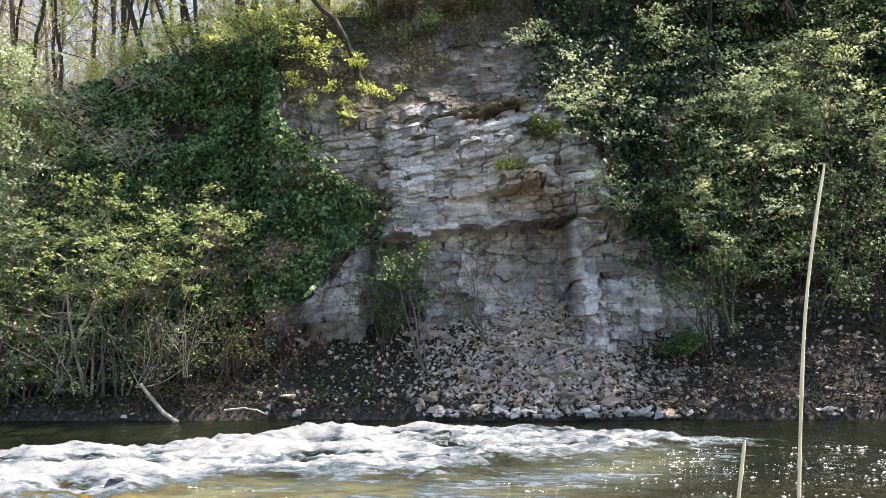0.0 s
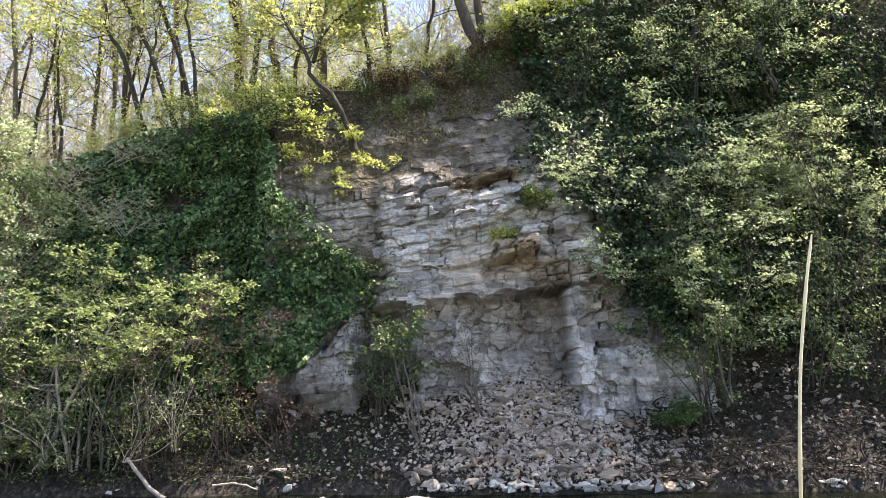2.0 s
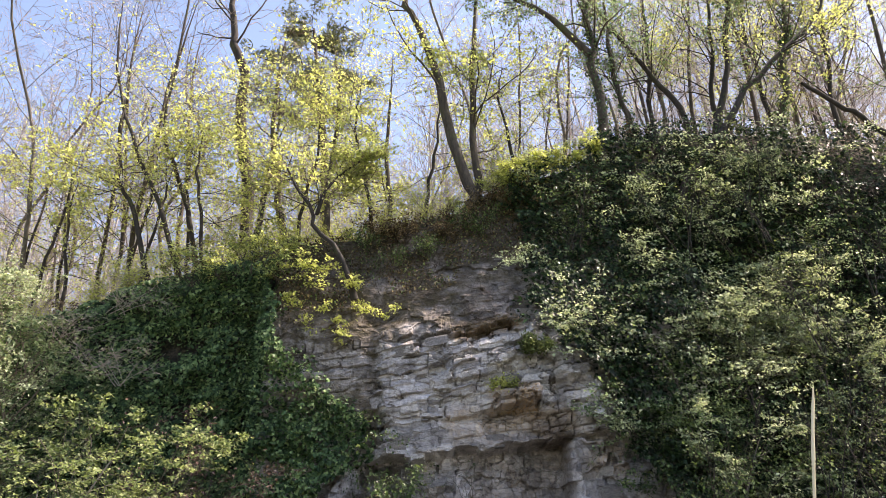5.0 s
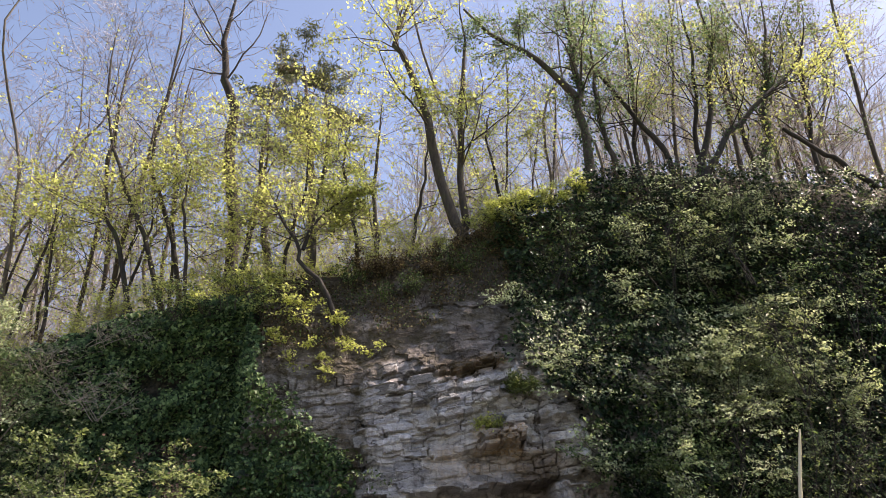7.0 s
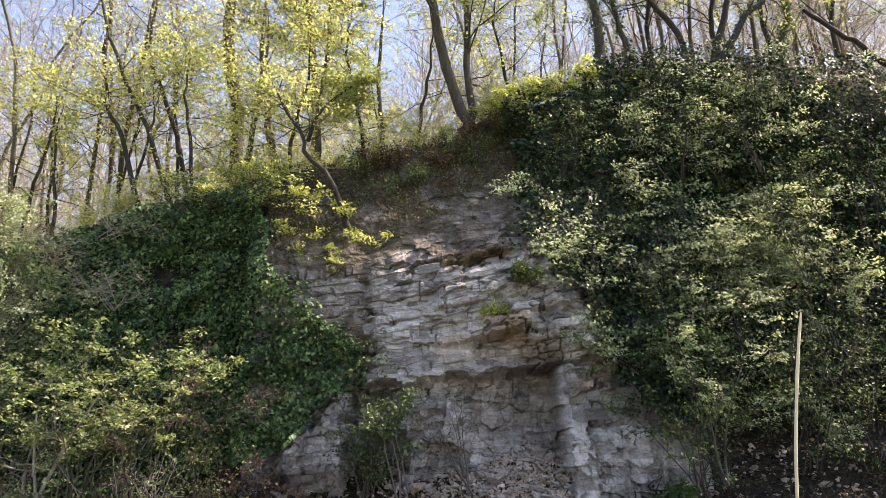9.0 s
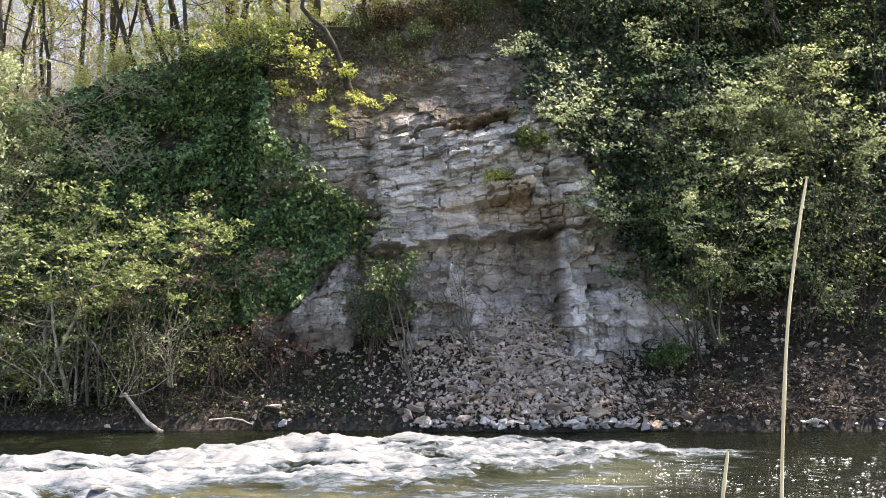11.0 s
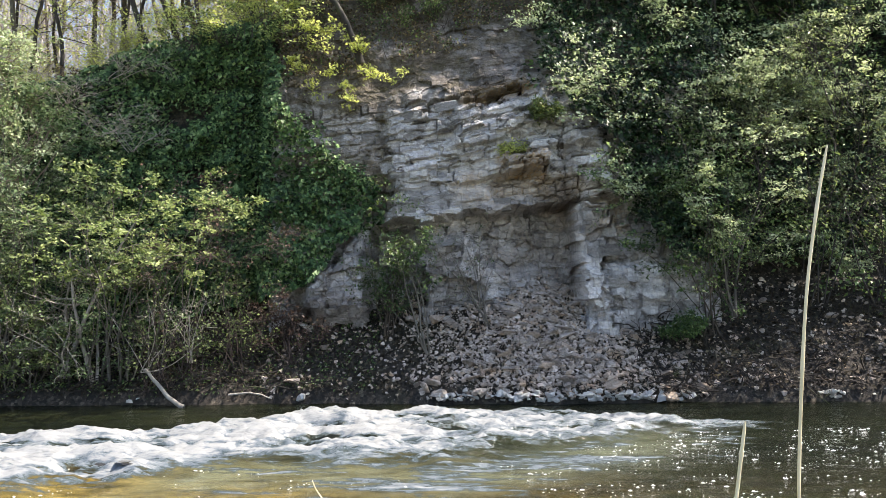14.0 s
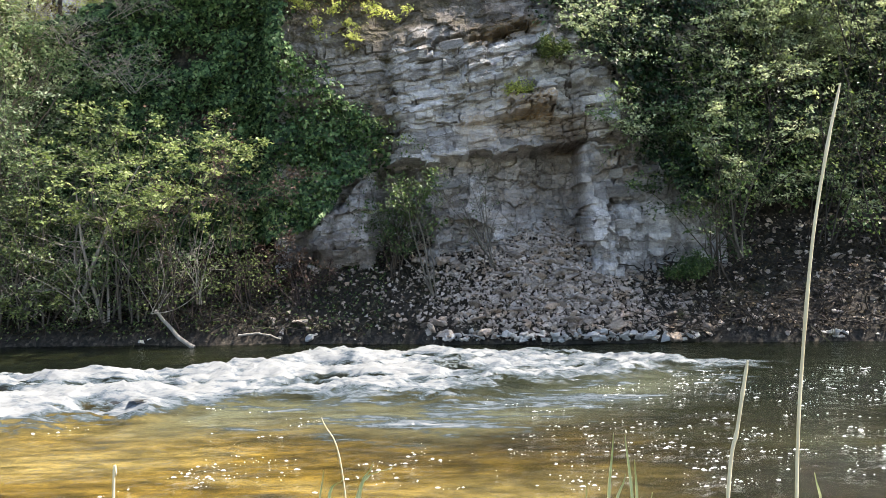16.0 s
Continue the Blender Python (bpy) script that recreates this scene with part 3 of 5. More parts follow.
def surface(x, y):
    m = rapid(x, y)
    ridges = 1 - np.abs(2 * fbm(x * 0.9, y * 1.9, octaves=4, seed=41) - 1) * 2.2
    chop = 1 - np.abs(2 * fbm(x * 2.4, y * 5.0, octaves=4, seed=43, gain=0.6) - 1) * 2.2
    froth = fbm(x * 9, y * 16, octaves=3, seed=47, gain=0.6) - 0.5
    calm = 0.05 * (fbm(x * 0.9, y * 2.2, octaves=4, seed=51) - 0.5) + 0.014 * (fbm(x * 4, y * 8, octaves=3, seed=53) - 0.5)
    h = calm + m * (0.11 * ridges + 0.075 * chop + 0.055 * froth)
    for cx, cy, a, sx, sy in ((-2.1, 12.6, 0.17, 0.9, 0.4), (-0.2, 12.9, 0.14, 0.6, 0.4), (-3.3, 11.4, 0.19, 1.0, 0.4), (-5.6, 10.8, 0.18, 0.9, 0.4),
                              (1.6, 13.3, 0.1, 0.8, 0.3), (-6.3, 9.3, 0.15, 0.9, 0.35), (-4.5, 10.0, 0.12, 1.0, 0.25), (-1.0, 11.4, 0.10, 1.2, 0.3), (0.6, 12.2, 0.1, 1.0, 0.3)):
        h = h + a * np.exp(-((x - cx) / sx) ** 2 - ((y - cy) / sy) ** 2)
    drop = -0.05 * np.clip((12.5 - y) / 4, 0, 1)
    return h + drop


wx = steps((-400, -40, 40), (-40, -12, 2), (-12, 12, 0.064), (12, 40, 2), (40, 400, 40))
wy = steps((3.1, 5.5, 0.12), (5.5, 15.6, 0.046))
WX, WY = np.meshgrid(wx, wy, indexing="ij")
WZ = surface(WX, WY)
M = rapid(WX, WY)
flow = 0.6 * fbm(WX * 0.6, WY * 1.9, octaves=4, seed=61) + 0.4 * fbm(WX * 1.6, WY * 7.5, octaves=5, seed=63, gain=0.6)
crests = np.clip((WZ - 0.02) / 0.2, -0.3, 1)
foam = M * np.clip(0.4 + 4.0 * (flow - 0.49) + 0.9 * crests, 0, 1) * (1 - 0.28 * smooth_step(-1.0, 1.8, WX))
# thin wisps of foam drift on below the rapid
tail = np.interp(WX, RAPID_BX, RAPID_BOT)
wisp = smooth_step(-3.5, -1.5, WX) * (1 - smooth_step(3.2, 5.5, WX)) * np.exp(-((WY - tail + 0.5) / 0.9) ** 2)
foam = np.maximum(foam, wisp * np.clip(0.36 + 4.0 * (fbm(WX * 0.9, WY * 4.0, octaves=5, seed=67, gain=0.65) - 0.5), 0, 0.5))
shoal = np.clip((10.4 - WY) / 2.8, 0.0, 1) * np.clip(1.1 - np.clip(WX + 1.5, 0, 9) * 0.25, 0.08, 1)
river_mesh = sheet("river", np.stack([WX, WY, WZ], -1).reshape(-1, 3), grid_faces(len(wx), len(wy)))
stored(river_mesh, "foam", foam)
stored(river_mesh, "shoal", shoal)
lower = np.interp(WX, RAPID_BX, RAPID_BOT)
stored(river_mesh, "milky", np.exp(-((WY - lower + 0.5) / 0.8) ** 2) * smooth_step(-4.5, -3.0, WX) * (1 - smooth_step(2.5, 5.0, WX)))
river = tagged(part("water", river_mesh, WATER), "shallow amber river breaking into white rapids over hidden stones", "river", kind="structure")

# small white flecks on the calmer water stand in for sun glints
rng = np.random.default_rng(71)
n = 9000
fx, fy = rng.uniform(-6.5, 8.5, n), 5.6 + 6.6 * rng.random(n) ** 1.2
keep = (rapid(fx, fy) < 0.2) & (fbm(fx * 0.8, fy * 1.3, octaves=3, seed=73) * 0.5 + 0.5 * fbm(fx * 2.5, fy * 6, octaves=3, seed=75) + 0.012 * np.clip(fx, -3, 5) > 0.585)
fx, fy = fx[keep], fy[keep]
n = len(fx)
ang = np.linspace(0, 2 * math.pi, 7)[:-1]
size = 0.003 + 0.013 * rng.random(n) ** 5
vx = fx[:, None] + size[:, None] * 2.4 * np.cos(ang) * (0.6 + 0.6 * rng.random((n, 6)))
vy = fy[:, None] + size[:, None] * np.sin(ang) * (0.6 + 0.6 * rng.random((n, 6)))
top = surface(fx, fy)[:, None] + 0.012
flecks = np.concatenate([np.stack([vx, vy, np.repeat(top - 0.006, 6, 1)], -1), np.stack([fx, fy, top[:, 0] + size * 0.4], -1)[:, None]], 1)
i = np.arange(n)[:, None] * 7
ff = np.concatenate([i + [k, (k + 1) % 6, 6] for k in range(6)], 1).reshape(-1, 3)
tagged(part("foam_flecks", sheet("foam_flecks", flecks.reshape(-1, 3), ff), GLINT, river), kind="stuff")

# ---------------------------------------------------------------- rock face
FX0, FX1, FZ0 = -4.6, 6.9, 0.7
bed_rng = np.random.default_rng(5)
BEDS = [-2.0]
while BEDS[-1] < 16:
    BEDS.append(BEDS[-1] + float(bed_rng.choice([0.11, 0.17, 0.24, 0.33, 0.45], p=[0.2, 0.25, 0.25, 0.2, 0.1])))
BEDS = np.array(BEDS)


def dip_at(z):
    return np.interp(z, [2, 4, 5.2, 6.5, 9], [0.02, 0.06, 0.13, 0.21, 0.13])


def bedding(x, z):
    """The height of a place in the pile of beds, which rise gently to +x."""
    return z - dip_at(z) * (x - 1.0) + 0.24 * (fbm(x * 0.5, z * 0.5, octaves=3, seed=81) - 0.5)


def smooth(a, b, q):
    t = np.clip((q - a) / (b - a), 0, 1)
    return t * t * (3 - 2 * t)


def box(x, z, x0, x1, z0, z1, soft=0.06):
    soft = min(soft, 0.3)
    return smooth(x0 - soft, x0 + soft, x) * (1 - smooth(x1 - soft, x1 + soft, x)) * smooth(z0 - soft, z0 + soft, z) * (1 - smooth(z1 - soft, z1 + soft, z))


def shards(x, z, wide, high, seed):
    """Broken pieces of uneven outline: nearest piece's number, the way to its middle, and the distance to its edge."""
    u, v = x / wide, z / high
    iu, iv = np.floor(u), np.floor(v)
    best, second = np.full(x.shape, 9.0), np.full(x.shape, 9.0)
    bi, bj, bx, bz = (np.zeros_like(x) for _ in range(4))
    for a in (-1, 0, 1):
        for c in (-1, 0, 1):
            i, j = iu + a, iv + c
            dx = i + 0.5 + 0.95 * (lattice(i, j, i * 0, seed) - 0.5) - u
            dz = j + 0.5 + 0.55 * (lattice(i, j, i * 0, seed + 1) - 0.5) - v
            d = np.maximum(np.abs(dx), np.abs(dz) * 1.15) + 0.25 * np.hypot(dx, dz)
            near = d < best
            second = np.where(near, best, np.minimum(second, d))
            best = np.where(near, d, best)
            bi, bj, bx, bz = np.where(near, i, bi), np.where(near, j, bj), np.where(near, dx, bx), np.where(near, dz, bz)
    return bi, bj, bx, bz, (second - best) * min(wide, high) * 0.5


def roof(x):
    return 3.84 + 0.17 * (x + 0.8)


def rough_face(x, z):
    """How far off the big forms of the face stand; their edges break along the pieces."""
    pi, pj, _, _, _ = shards(x, z - 0.12 * x, 0.34, 0.26, 261)
    x, z = x + 0.18 * (lattice(pi, pj, pi * 0, 263) - 0.5), z + 0.13 * (lattice(pi, pj, pi * 0, 264) - 0.5)
    wx = x + 0.5 * (fbm(x * 1.1, z * 1.1, octaves=4, seed=83) - 0.5) + 0.10 * (fbm(x * 5, z * 5, octaves=2, seed=85) - 0.5)
    wz = z + 0.30 * (fbm(x * 0.9, z * 0.9, octaves=4, seed=84) - 0.5) + 0.10 * (fbm(x * 5, z * 5, octaves=2, seed=86) - 0.5)
    y = np.full_like(x, 17.15)
    y = y + 0.42 * np.clip(wz - 7.2, 0, 9) + 0.25 * smooth(8.6, 9.4, wz)
    above = smooth(-0.05, 0.07, wz - roof(wx))
    bulge = above * smooth(-1.55, -1.25, wx) * (1 - smooth(3.7, 4.1, wx)) * (1 - smooth(6.6, 7.6, wz))
    y = y - bulge * (0.54 - 0.08 * (wz - 4.0))
    up = wz - 0.25 * (wx - 1.3)                                    # courses that follow the dip
    y = y - 0.20 * above * smooth(5.0, 5.06, up) * (1 - smooth(6.9, 7.2, up)) * smooth(0.2, 0.4, wx) * (1 - smooth(2.2, 2.5, wx))
    y = y - 0.16 * smooth(5.9, 5.95, up) * (1 - smooth(6.45, 6.5, up)) * smooth(0.3, 0.4, wx) * (1 - smooth(1.9, 2.1, wx))
    y = y + 0.24 * box(wx, wz, 1.1, 3.2, 4.45, 5.0, 0.12)          # hollow below them
    y = y - 0.46 * box(wx, wz - 0.1 * (wx - 1.7), 1.25, 2.25, 5.08, 5.52, 0.05)          # ochre beak
    y = y - 0.24 * box(wx, wz, 2.8, 3.85, 4.8, 6.2, 0.1)           # corner courses
    y = y - 0.2 * box(wx, wz, 2.3, 3.6, 5.7, 6.6, 0.1)
    y = y - 0.18 * box(wx, up, 0.7, 2.0, 7.2, 8.3, 0.12) + 0.22 * box(wx, up, -0.6, 1.9, 6.98, 7.16, 0.05)
    under = (1 - above) * (1 - smooth(3.06, 3.16, wx))
    y = y + under * (0.12 * smooth(-0.6, -0.4, wx) + 0.48 * smooth(0.3, 2.7, wx + 0.5 * (fbm(x * 1.3, z * 0.8, octaves=3, seed=77) - 0.5)))
    y = y - 0.16 * box(wx, wz - 0.2 * wx, -0.5, 0.7, 0.5, 3.7, 0.14) - 0.3 * box(wx, wz + 0.3 * wx, 0.8, 2.9, 0.5, 3.3, 0.35)
    y = y + 0.25 * box(wx, wz, 2.2, 3.2, 2.9, 4.6, 0.2)
    y = y - 0.52 * box(wx, wz, 3.12, 3.82, 0.3, 4.45, 0.05) - 0.30 * box(wx, wz, 3.82, 5.1, 0.3, 3.9 - 0.0, 0.12) - 0.12 * box(wx, wz, 5.0, 6.6, 0.3, 3.1, 0.2)
    y = y + 0.28 * box(wx - 0.06 * wz, wz, 3.58, 3.66, 2.9, 4.5, 0.05) - 0.10 * box(wx, wz, 3.0, 6.4, 0.3, 2.95, 0.02)
    knob = smooth(-3.45, -3.15, wx) * (1 - smooth(-1.9, -1.72, wx)) * (1 - smooth(-0.1, 0.12, wz - 3.6 + 1.0 * np.clip(-2.1 - wx, 0, 2)))
    y = y - knob * (0.75 - 0.12 * (wz - 1.5)) * smooth(1.2, 2.1, wz)
    y = y - 0.30 * box(wx, wz, -4.0, -1.6, 5.3, 7.2, 0.3) + 0.25 * box(wx, wz, -1.75, -1.25, 3.0, 5.1, 0.2)
    y = y + 0.85 * box(wx, wz, -1.72, -0.58, 0.6, 4.0, 0.07)       # gully beside the outcrop
    return y


def row_shift(k):
    return 3.1 * lattice(k, k * 0, k * 0, 9)


def cell_width(k, thick):
    return 0.26 + 1.5 * thick + 0.45 * lattice(k, k * 0, k * 0, 7)


def evenness(x, z):
    """Small where the rock is massive, 1 where it is broken into courses."""
    return 1 - 0.6 * box(x, z, -1.3, 1.3, 4.1, 5.2, 0.4) - 0.5 * box(x, z, -3.8, -1.0, 5.2, 7.6, 0.3) - 0.3 * box(x, z, 3.2, 6.5, 0.5, 4.6, 0.2) - 0.2 * box(x, z, -0.5, 3.0, 1.5, 4.0, 0.2) - 0.35 * box(x, z, -3.6, -1.6, 1.0, 3.8, 0.1)


def face_y(x, z, with_seam=False):
    s = bedding(x, z)
    k = np.searchsorted(BEDS, s) - 1
    thick = BEDS[np.clip(k + 1, 0, len(BEDS) - 1)] - BEDS[k]
    bed = lattice(k, k * 0, k * 0, 13)
    calm = evenness(x, z)
    top = smooth(7.0, 7.9, z - 0.12 * (x - 1))
    low = 1 - smooth(-0.12, 0.15, z - roof(x))
    jx = x + (0.06 + 0.02 * low) * (fbm(x * 3, z * 3, octaves=4, seed=88) - 0.5)
    js = s + (0.05 + 0.02 * low) * (fbm(x * 3, z * 3, octaves=4, seed=89) - 0.5)
    open_seam = fbm(x * 1.6, z * 1.6, octaves=3, seed=87)
    y = rough_face(x, z) - 0.15 * (bed - 0.5) * calm * (1 - 0.6 * low) * (1 - 0.9 * top)
    seam = np.full(x.shape, 9.0)
    shade = np.zeros(x.shape)
    for wide, high, seed, deep, part_of in ((0.95, 0.40, 201, 0.20, 1 - low), (0.46, 0.25, 211, 0.20, 1 - low), (0.2, 0.11, 215, 0.05, 1 - low), (1.1, 0.95, 241, 0.34, low), (0.40, 0.42, 221, 0.30, low), (0.17, 0.17, 231, 0.12, low)):
        i, j, dx, dz, edge_d = shards(jx, js, wide, high, seed)
        a, b, c = (lattice(i, j, i * 0, seed + q) - 0.5 for q in (3, 4, 5))
        y = y - part_of * deep * (0.25 + 0.75 * calm) * (1 - 0.88 * top) * (a + 0.55 * b * dx + 0.8 * c * dz)
        shade = shade + part_of * (lattice(i, j, i * 0, seed + 8) - 0.5) * (0.6 if wide > 0.3 else 0.5)
        crack = lattice(i, j, i * 0, seed + 6)
        seam = np.where(part_of > 0.5, np.minimum(seam, edge_d + 0.04 * (crack > (0.42 if wide > 0.8 else 0.33 if wide > 0.42 else 0.5 if wide > 0.35 else -1.0)) + 0.12 * low * np.clip(0.5 - open_seam, 0, 1)), seam)
    seam = seam + 0.008 * low + 0.06 * (1 - calm) * (open_seam < 0.58) + 0.1 * top
    y = y + 0.09 * (1 - smooth(0.0, 0.02, seam)) * (1 - 0.92 * top)
    y = y + 0.06 * (fbm(x * 5, z * 7, octaves=4, seed=91, gain=0.6) - 0.5) + 0.5 * top * (fbm(x * 0.9, z * 1.1, octaves=5, seed=93) - 0.5)
    return (y, smooth(0.0, 0.022, seam), shade) if with_seam else y


def front(x, z):
    """The outermost of slope and rock, for what grows on them."""
    inside = smooth(FX0 - 0.2, FX0 + 0.4, x) * (1 - smooth(FX1 - 0.4, FX1 + 0.2, x))
    return wall_y(x, z) * (1 - inside) + np.minimum(wall_y(x, z), rough_face(x, z)) * inside


def stain_of(x, z):
    return fbm(x * 3, z * 4, octaves=4, seed=97)


cx = np.arange(FX0, FX1 + 1e-6, 0.028)
cv = np.linspace(0, 1, 390)
CX, CV = np.meshgrid(cx, cv, indexing="ij")
CZ = FZ0 + CV * (crest(CX) - 0.02 - FZ0)
CY, SEAM, SHADE = face_y(CX, CZ, True)
edge = smooth(0, 0.5, CX - FX0) * smooth(0, 0.5, FX1 - CX) * smooth(0, 0.3, crest(CX) - 0.05 - CZ)
CY = np.minimum(CY, wall_y(CX, CZ) - 0.05 - 0.1 * stain_of(CX, CZ)) * edge + (1 - edge) * (wall_y(CX, CZ) + 0.25)
face_mesh = sheet("rock_face", np.stack([CX, CY, CZ], -1).reshape(-1, 3), grid_faces(len(cx), len(cv))[:, ::-1], False)
stain = fbm(CX * 1.5, CZ * 2.5, octaves=4, seed=95)
och = 0.9 * box(CX, CZ - 0.25 * (CX - 1.3), 0.4, 2.1, 6.9, 7.4, 0.15) + 1.3 * box(CX, CZ, 1.2, 2.35, 5.0, 5.65, 0.12) + 0.6 * box(CX, CZ, 0.2, 3.2, 4.35, 5.1, 0.25)
och += 0.5 * box(CX, CZ, -3.2, -1.6, 5.0, 5.8, 0.2) + 0.3 * box(CX, CZ, -0.4, 3.1, 2.4, 4.2, 0.4) + 0.5 * box(CX, CZ, 3.3, 4.5, 3.6, 4.6, 0.2)
moss = smooth(6.7, 7.7, CZ - 0.15 * (CX - 1) + 1.2 * (stain - 0.5)) * 1.0 + 0.6 * box(CX, CZ, -4.5, -1.3, 4.2, 7.5, 0.4)
moss = moss * (1 - 0.8 * box(CX, CZ, 0.7, 2.2, 7.3, 8.6, 0.3)) 
stored(face_mesh, "ochre", np.clip(och * 1.6 * stain, 0, 1))
# stain on the brow; below the roof and in the hollow, painted shade too
umber_shade = 1.0 * smooth(6.9, 7.4, CZ - 0.12 * (CX - 1) + 0.9 * (stain - 0.5)) + 0.45 * smooth(0.2, 2.2, CX + 1.6 * (stain - 0.5)) * (1 - smooth(3.0, 3.15, CX)) * (1 - smooth(-0.1, 0.1, CZ - roof(CX))) + 0.7 * box(CX, CZ, 1.0, 3.0, 4.3, 4.95, 0.12)
umber_shade += 0.7 * box(CX, CZ, -3.8, -1.6, 0.6, 2.4, 0.3) + 0.3 * box(CX, CZ, -3.8, -1.5, 5.0, 7.4, 0.3)
stored(face_mesh, "umber_shade", np.clip(umber_shade, 0, 1))
stored(face_mesh, "seam", SEAM)
stored(face_mesh, "tone", np.clip(0.5 + SHADE, 0, 1))
stored(face_mesh, "moss", np.clip(moss, 0, 1))
cliff = tagged(new("cliff"), "pale grey bedded limestone cliff with a shadowed overhang and ochre ledges", "cliff", kind="structure")
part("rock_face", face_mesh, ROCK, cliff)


def hull(seed, points, flat=1.0, boxy=0.0):
    """A broken stone: the hull of a few chance points."""
    r = np.random.default_rng(seed)
    bm = bmesh.new()
    if boxy:
        for sx in (-1, 1):
            for sy in (-1, 1):
                for sz in (-1, 1):
                    for a in range(3):
                        c = np.array([sx, sy, sz], float) * 0.5
                        c[a] *= 1 - boxy * (0.3 + r.random())
                        c += 0.035 * r.normal(size=3)
                        bm.verts.new(c)
    else:
        for p in r.normal(size=(points, 3)):
            p = p / np.linalg.norm(p) * (0.4 + 0.15 * r.random())
            bm.verts.new((p[0], p[1], p[2] * flat))
    res = bmesh.ops.convex_hull(bm, input=bm.verts)
    bmesh.ops.delete(bm, geom=[g for g in set(res["geom_interior"] + res["geom_unused"]) if isinstance(g, bmesh.types.BMVert)], context="VERTS")
    bmesh.ops.triangulate(bm, faces=bm.faces)
    me = bpy.data.meshes.new("stone")
    bm.to_mesh(me)
    bm.free()
    return me


def mesh_arrays(me):
    v = np.empty(len(me.vertices) * 3)
    me.vertices.foreach_get("co", v)
    f = np.array([tuple(p.vertices) for p in me.polygons])
    return v.reshape(-1, 3), f

# ---------------------------------------------------------------- ivy curtains
def curtain(name, label, seed, count, left, right, bottom, top_drop, size, mat, out, lump=0.9, thin=0.42):
    """Leaves hung over the steep slope, thick in lumps; left and right give the x limits by height."""
    r = np.random.default_rng(seed)
    x = r.uniform(-14.5, 16, count * 5)
    z = r.uniform(0.5, 14.4, count * 5)
    wob = 0.9 * (fbm(x * 1.2, z * 1.2, octaves=4, seed=seed + 1) - 0.5)
    ok = (x + wob > np.interp(z, *left)) & (x + wob < np.interp(z, *right)) & (z > bottom(x)) & (z < crest(x) + top_drop)
    clump = fbm(x * lump, z * lump * 1.2, octaves=4, seed=seed)
    ok &= clump + 0.25 * r.random(len(x)) > thin
    x, z, clump = x[ok][:count], z[ok][:count], clump[ok][:count]
    y = front(x, z) - 0.1 - out * (0.05 + 1.3 * np.clip(clump - 0.3, 0, 1)) - 0.12 * r.random(len(x))
    ob = part(name, leaf_mesh(name, np.stack([x, y, z], 1), r, size, (0.1, -0.75, 0.65), 0.28, 1.2, 0.85), mat)
    return tagged(ob, label, "ivy", kind="stuff")


LEFT_EDGE = ([0, 2.4, 3.2, 3.7, 4.0, 4.8, 5.4, 6.2, 7.0, 8.5, 14], [-3.4, -3.0, -2.6, -2.0, -1.4, -1.7, -2.6, -3.3, -3.7, -4.3, -4.4])
RIGHT_EDGE = ([0, 2, 3.2, 3.9, 4.7, 5.8, 6.5, 7.6, 9, 14], [6.0, 5.7, 5.1, 4.7, 3.9, 3.9, 3.2, 2.3, 2.4, 2.0])
FAR_L, FAR_R = ([0, 14], [-14, -14]), ([0, 14], [16, 16])
curtain("ivy", "dense dark green ivy curtain over the rock slope", 101, 68000, FAR_L, LEFT_EDGE, lambda x: foot(x) + 0.2, -0.1, 0.092, IVY_WALL, 0.95, 1.3)
curtain("ivy", "shaded dark ivy and creeper hanging over the high cliff shoulder", 102, 62000, RIGHT_EDGE, FAR_R, lambda x: foot(x) + 0.4, 0.25, 0.088, IVY_SHADED, 1.1, 1.1)
curtain("creeper", "pale leafed creeper scattered over the dark ivy", 103, 4000, RIGHT_EDGE, FAR_R, lambda x: foot(x) + 0.8, 0.3, 0.09, PALE, 1.5, 1.8, 0.62)
curtain("creeper", "fresh green creeper over the ivy beside the rock", 104, 5000, ([0, 14], [-5.2, -5.2]), LEFT_EDGE, lambda x: foot(x) + 1.2, -1.5, 0.07, SHRUB, 0.8, 1.5, 0.62)


def tufts(name, label, seed, count, left, right, bottom, top_drop, radius, per, size, mat, squash=0.6, out=0.35):
    """Rounded tufts of leaves standing out from the slope, each leaf on the outside of its tuft."""
    r = np.random.default_rng(seed)
    x, z = r.uniform(-13.5, 15, count * 8), r.uniform(0.8, 14.2, count * 8)
    ok = (x > np.interp(z, *left)) & (x < np.interp(z, *right)) & (z > bottom(x)) & (z < crest(x) + top_drop)
    x, z = x[ok][:count], z[ok][:count]
    rad = radius * (0.55 + 0.9 * r.random(len(x)))
    mid = np.stack([x, front(x, z) - out - 0.5 * rad * r.random(len(x)), z], 1)
    num = np.maximum((per * (rad / radius) ** 2).astype(int), 8)
    who = np.repeat(np.arange(len(x)), num)
    d = r.normal(size=(len(who), 3)) + np.array([0.1, -0.6, 0.55])
    d /= np.linalg.norm(d, axis=1)[:, None]
    p = mid[who] + d * rad[who][:, None] * (0.7 + 0.45 * r.random((len(who), 1)) ** 2) * np.array([1.25, 0.9, squash])
    p[:, 2] -= 0.25 * (p[:, 0] - mid[who][:, 0]) ** 2 / radius
    ob = part(name, leaf_mesh(name, p, r, size, d * 0.5 + np.array([0.15, -0.15, 0.6]), 0.4, 0.5, 0.75), mat)
    return tagged(ob, label, "foliage", kind="stuff")


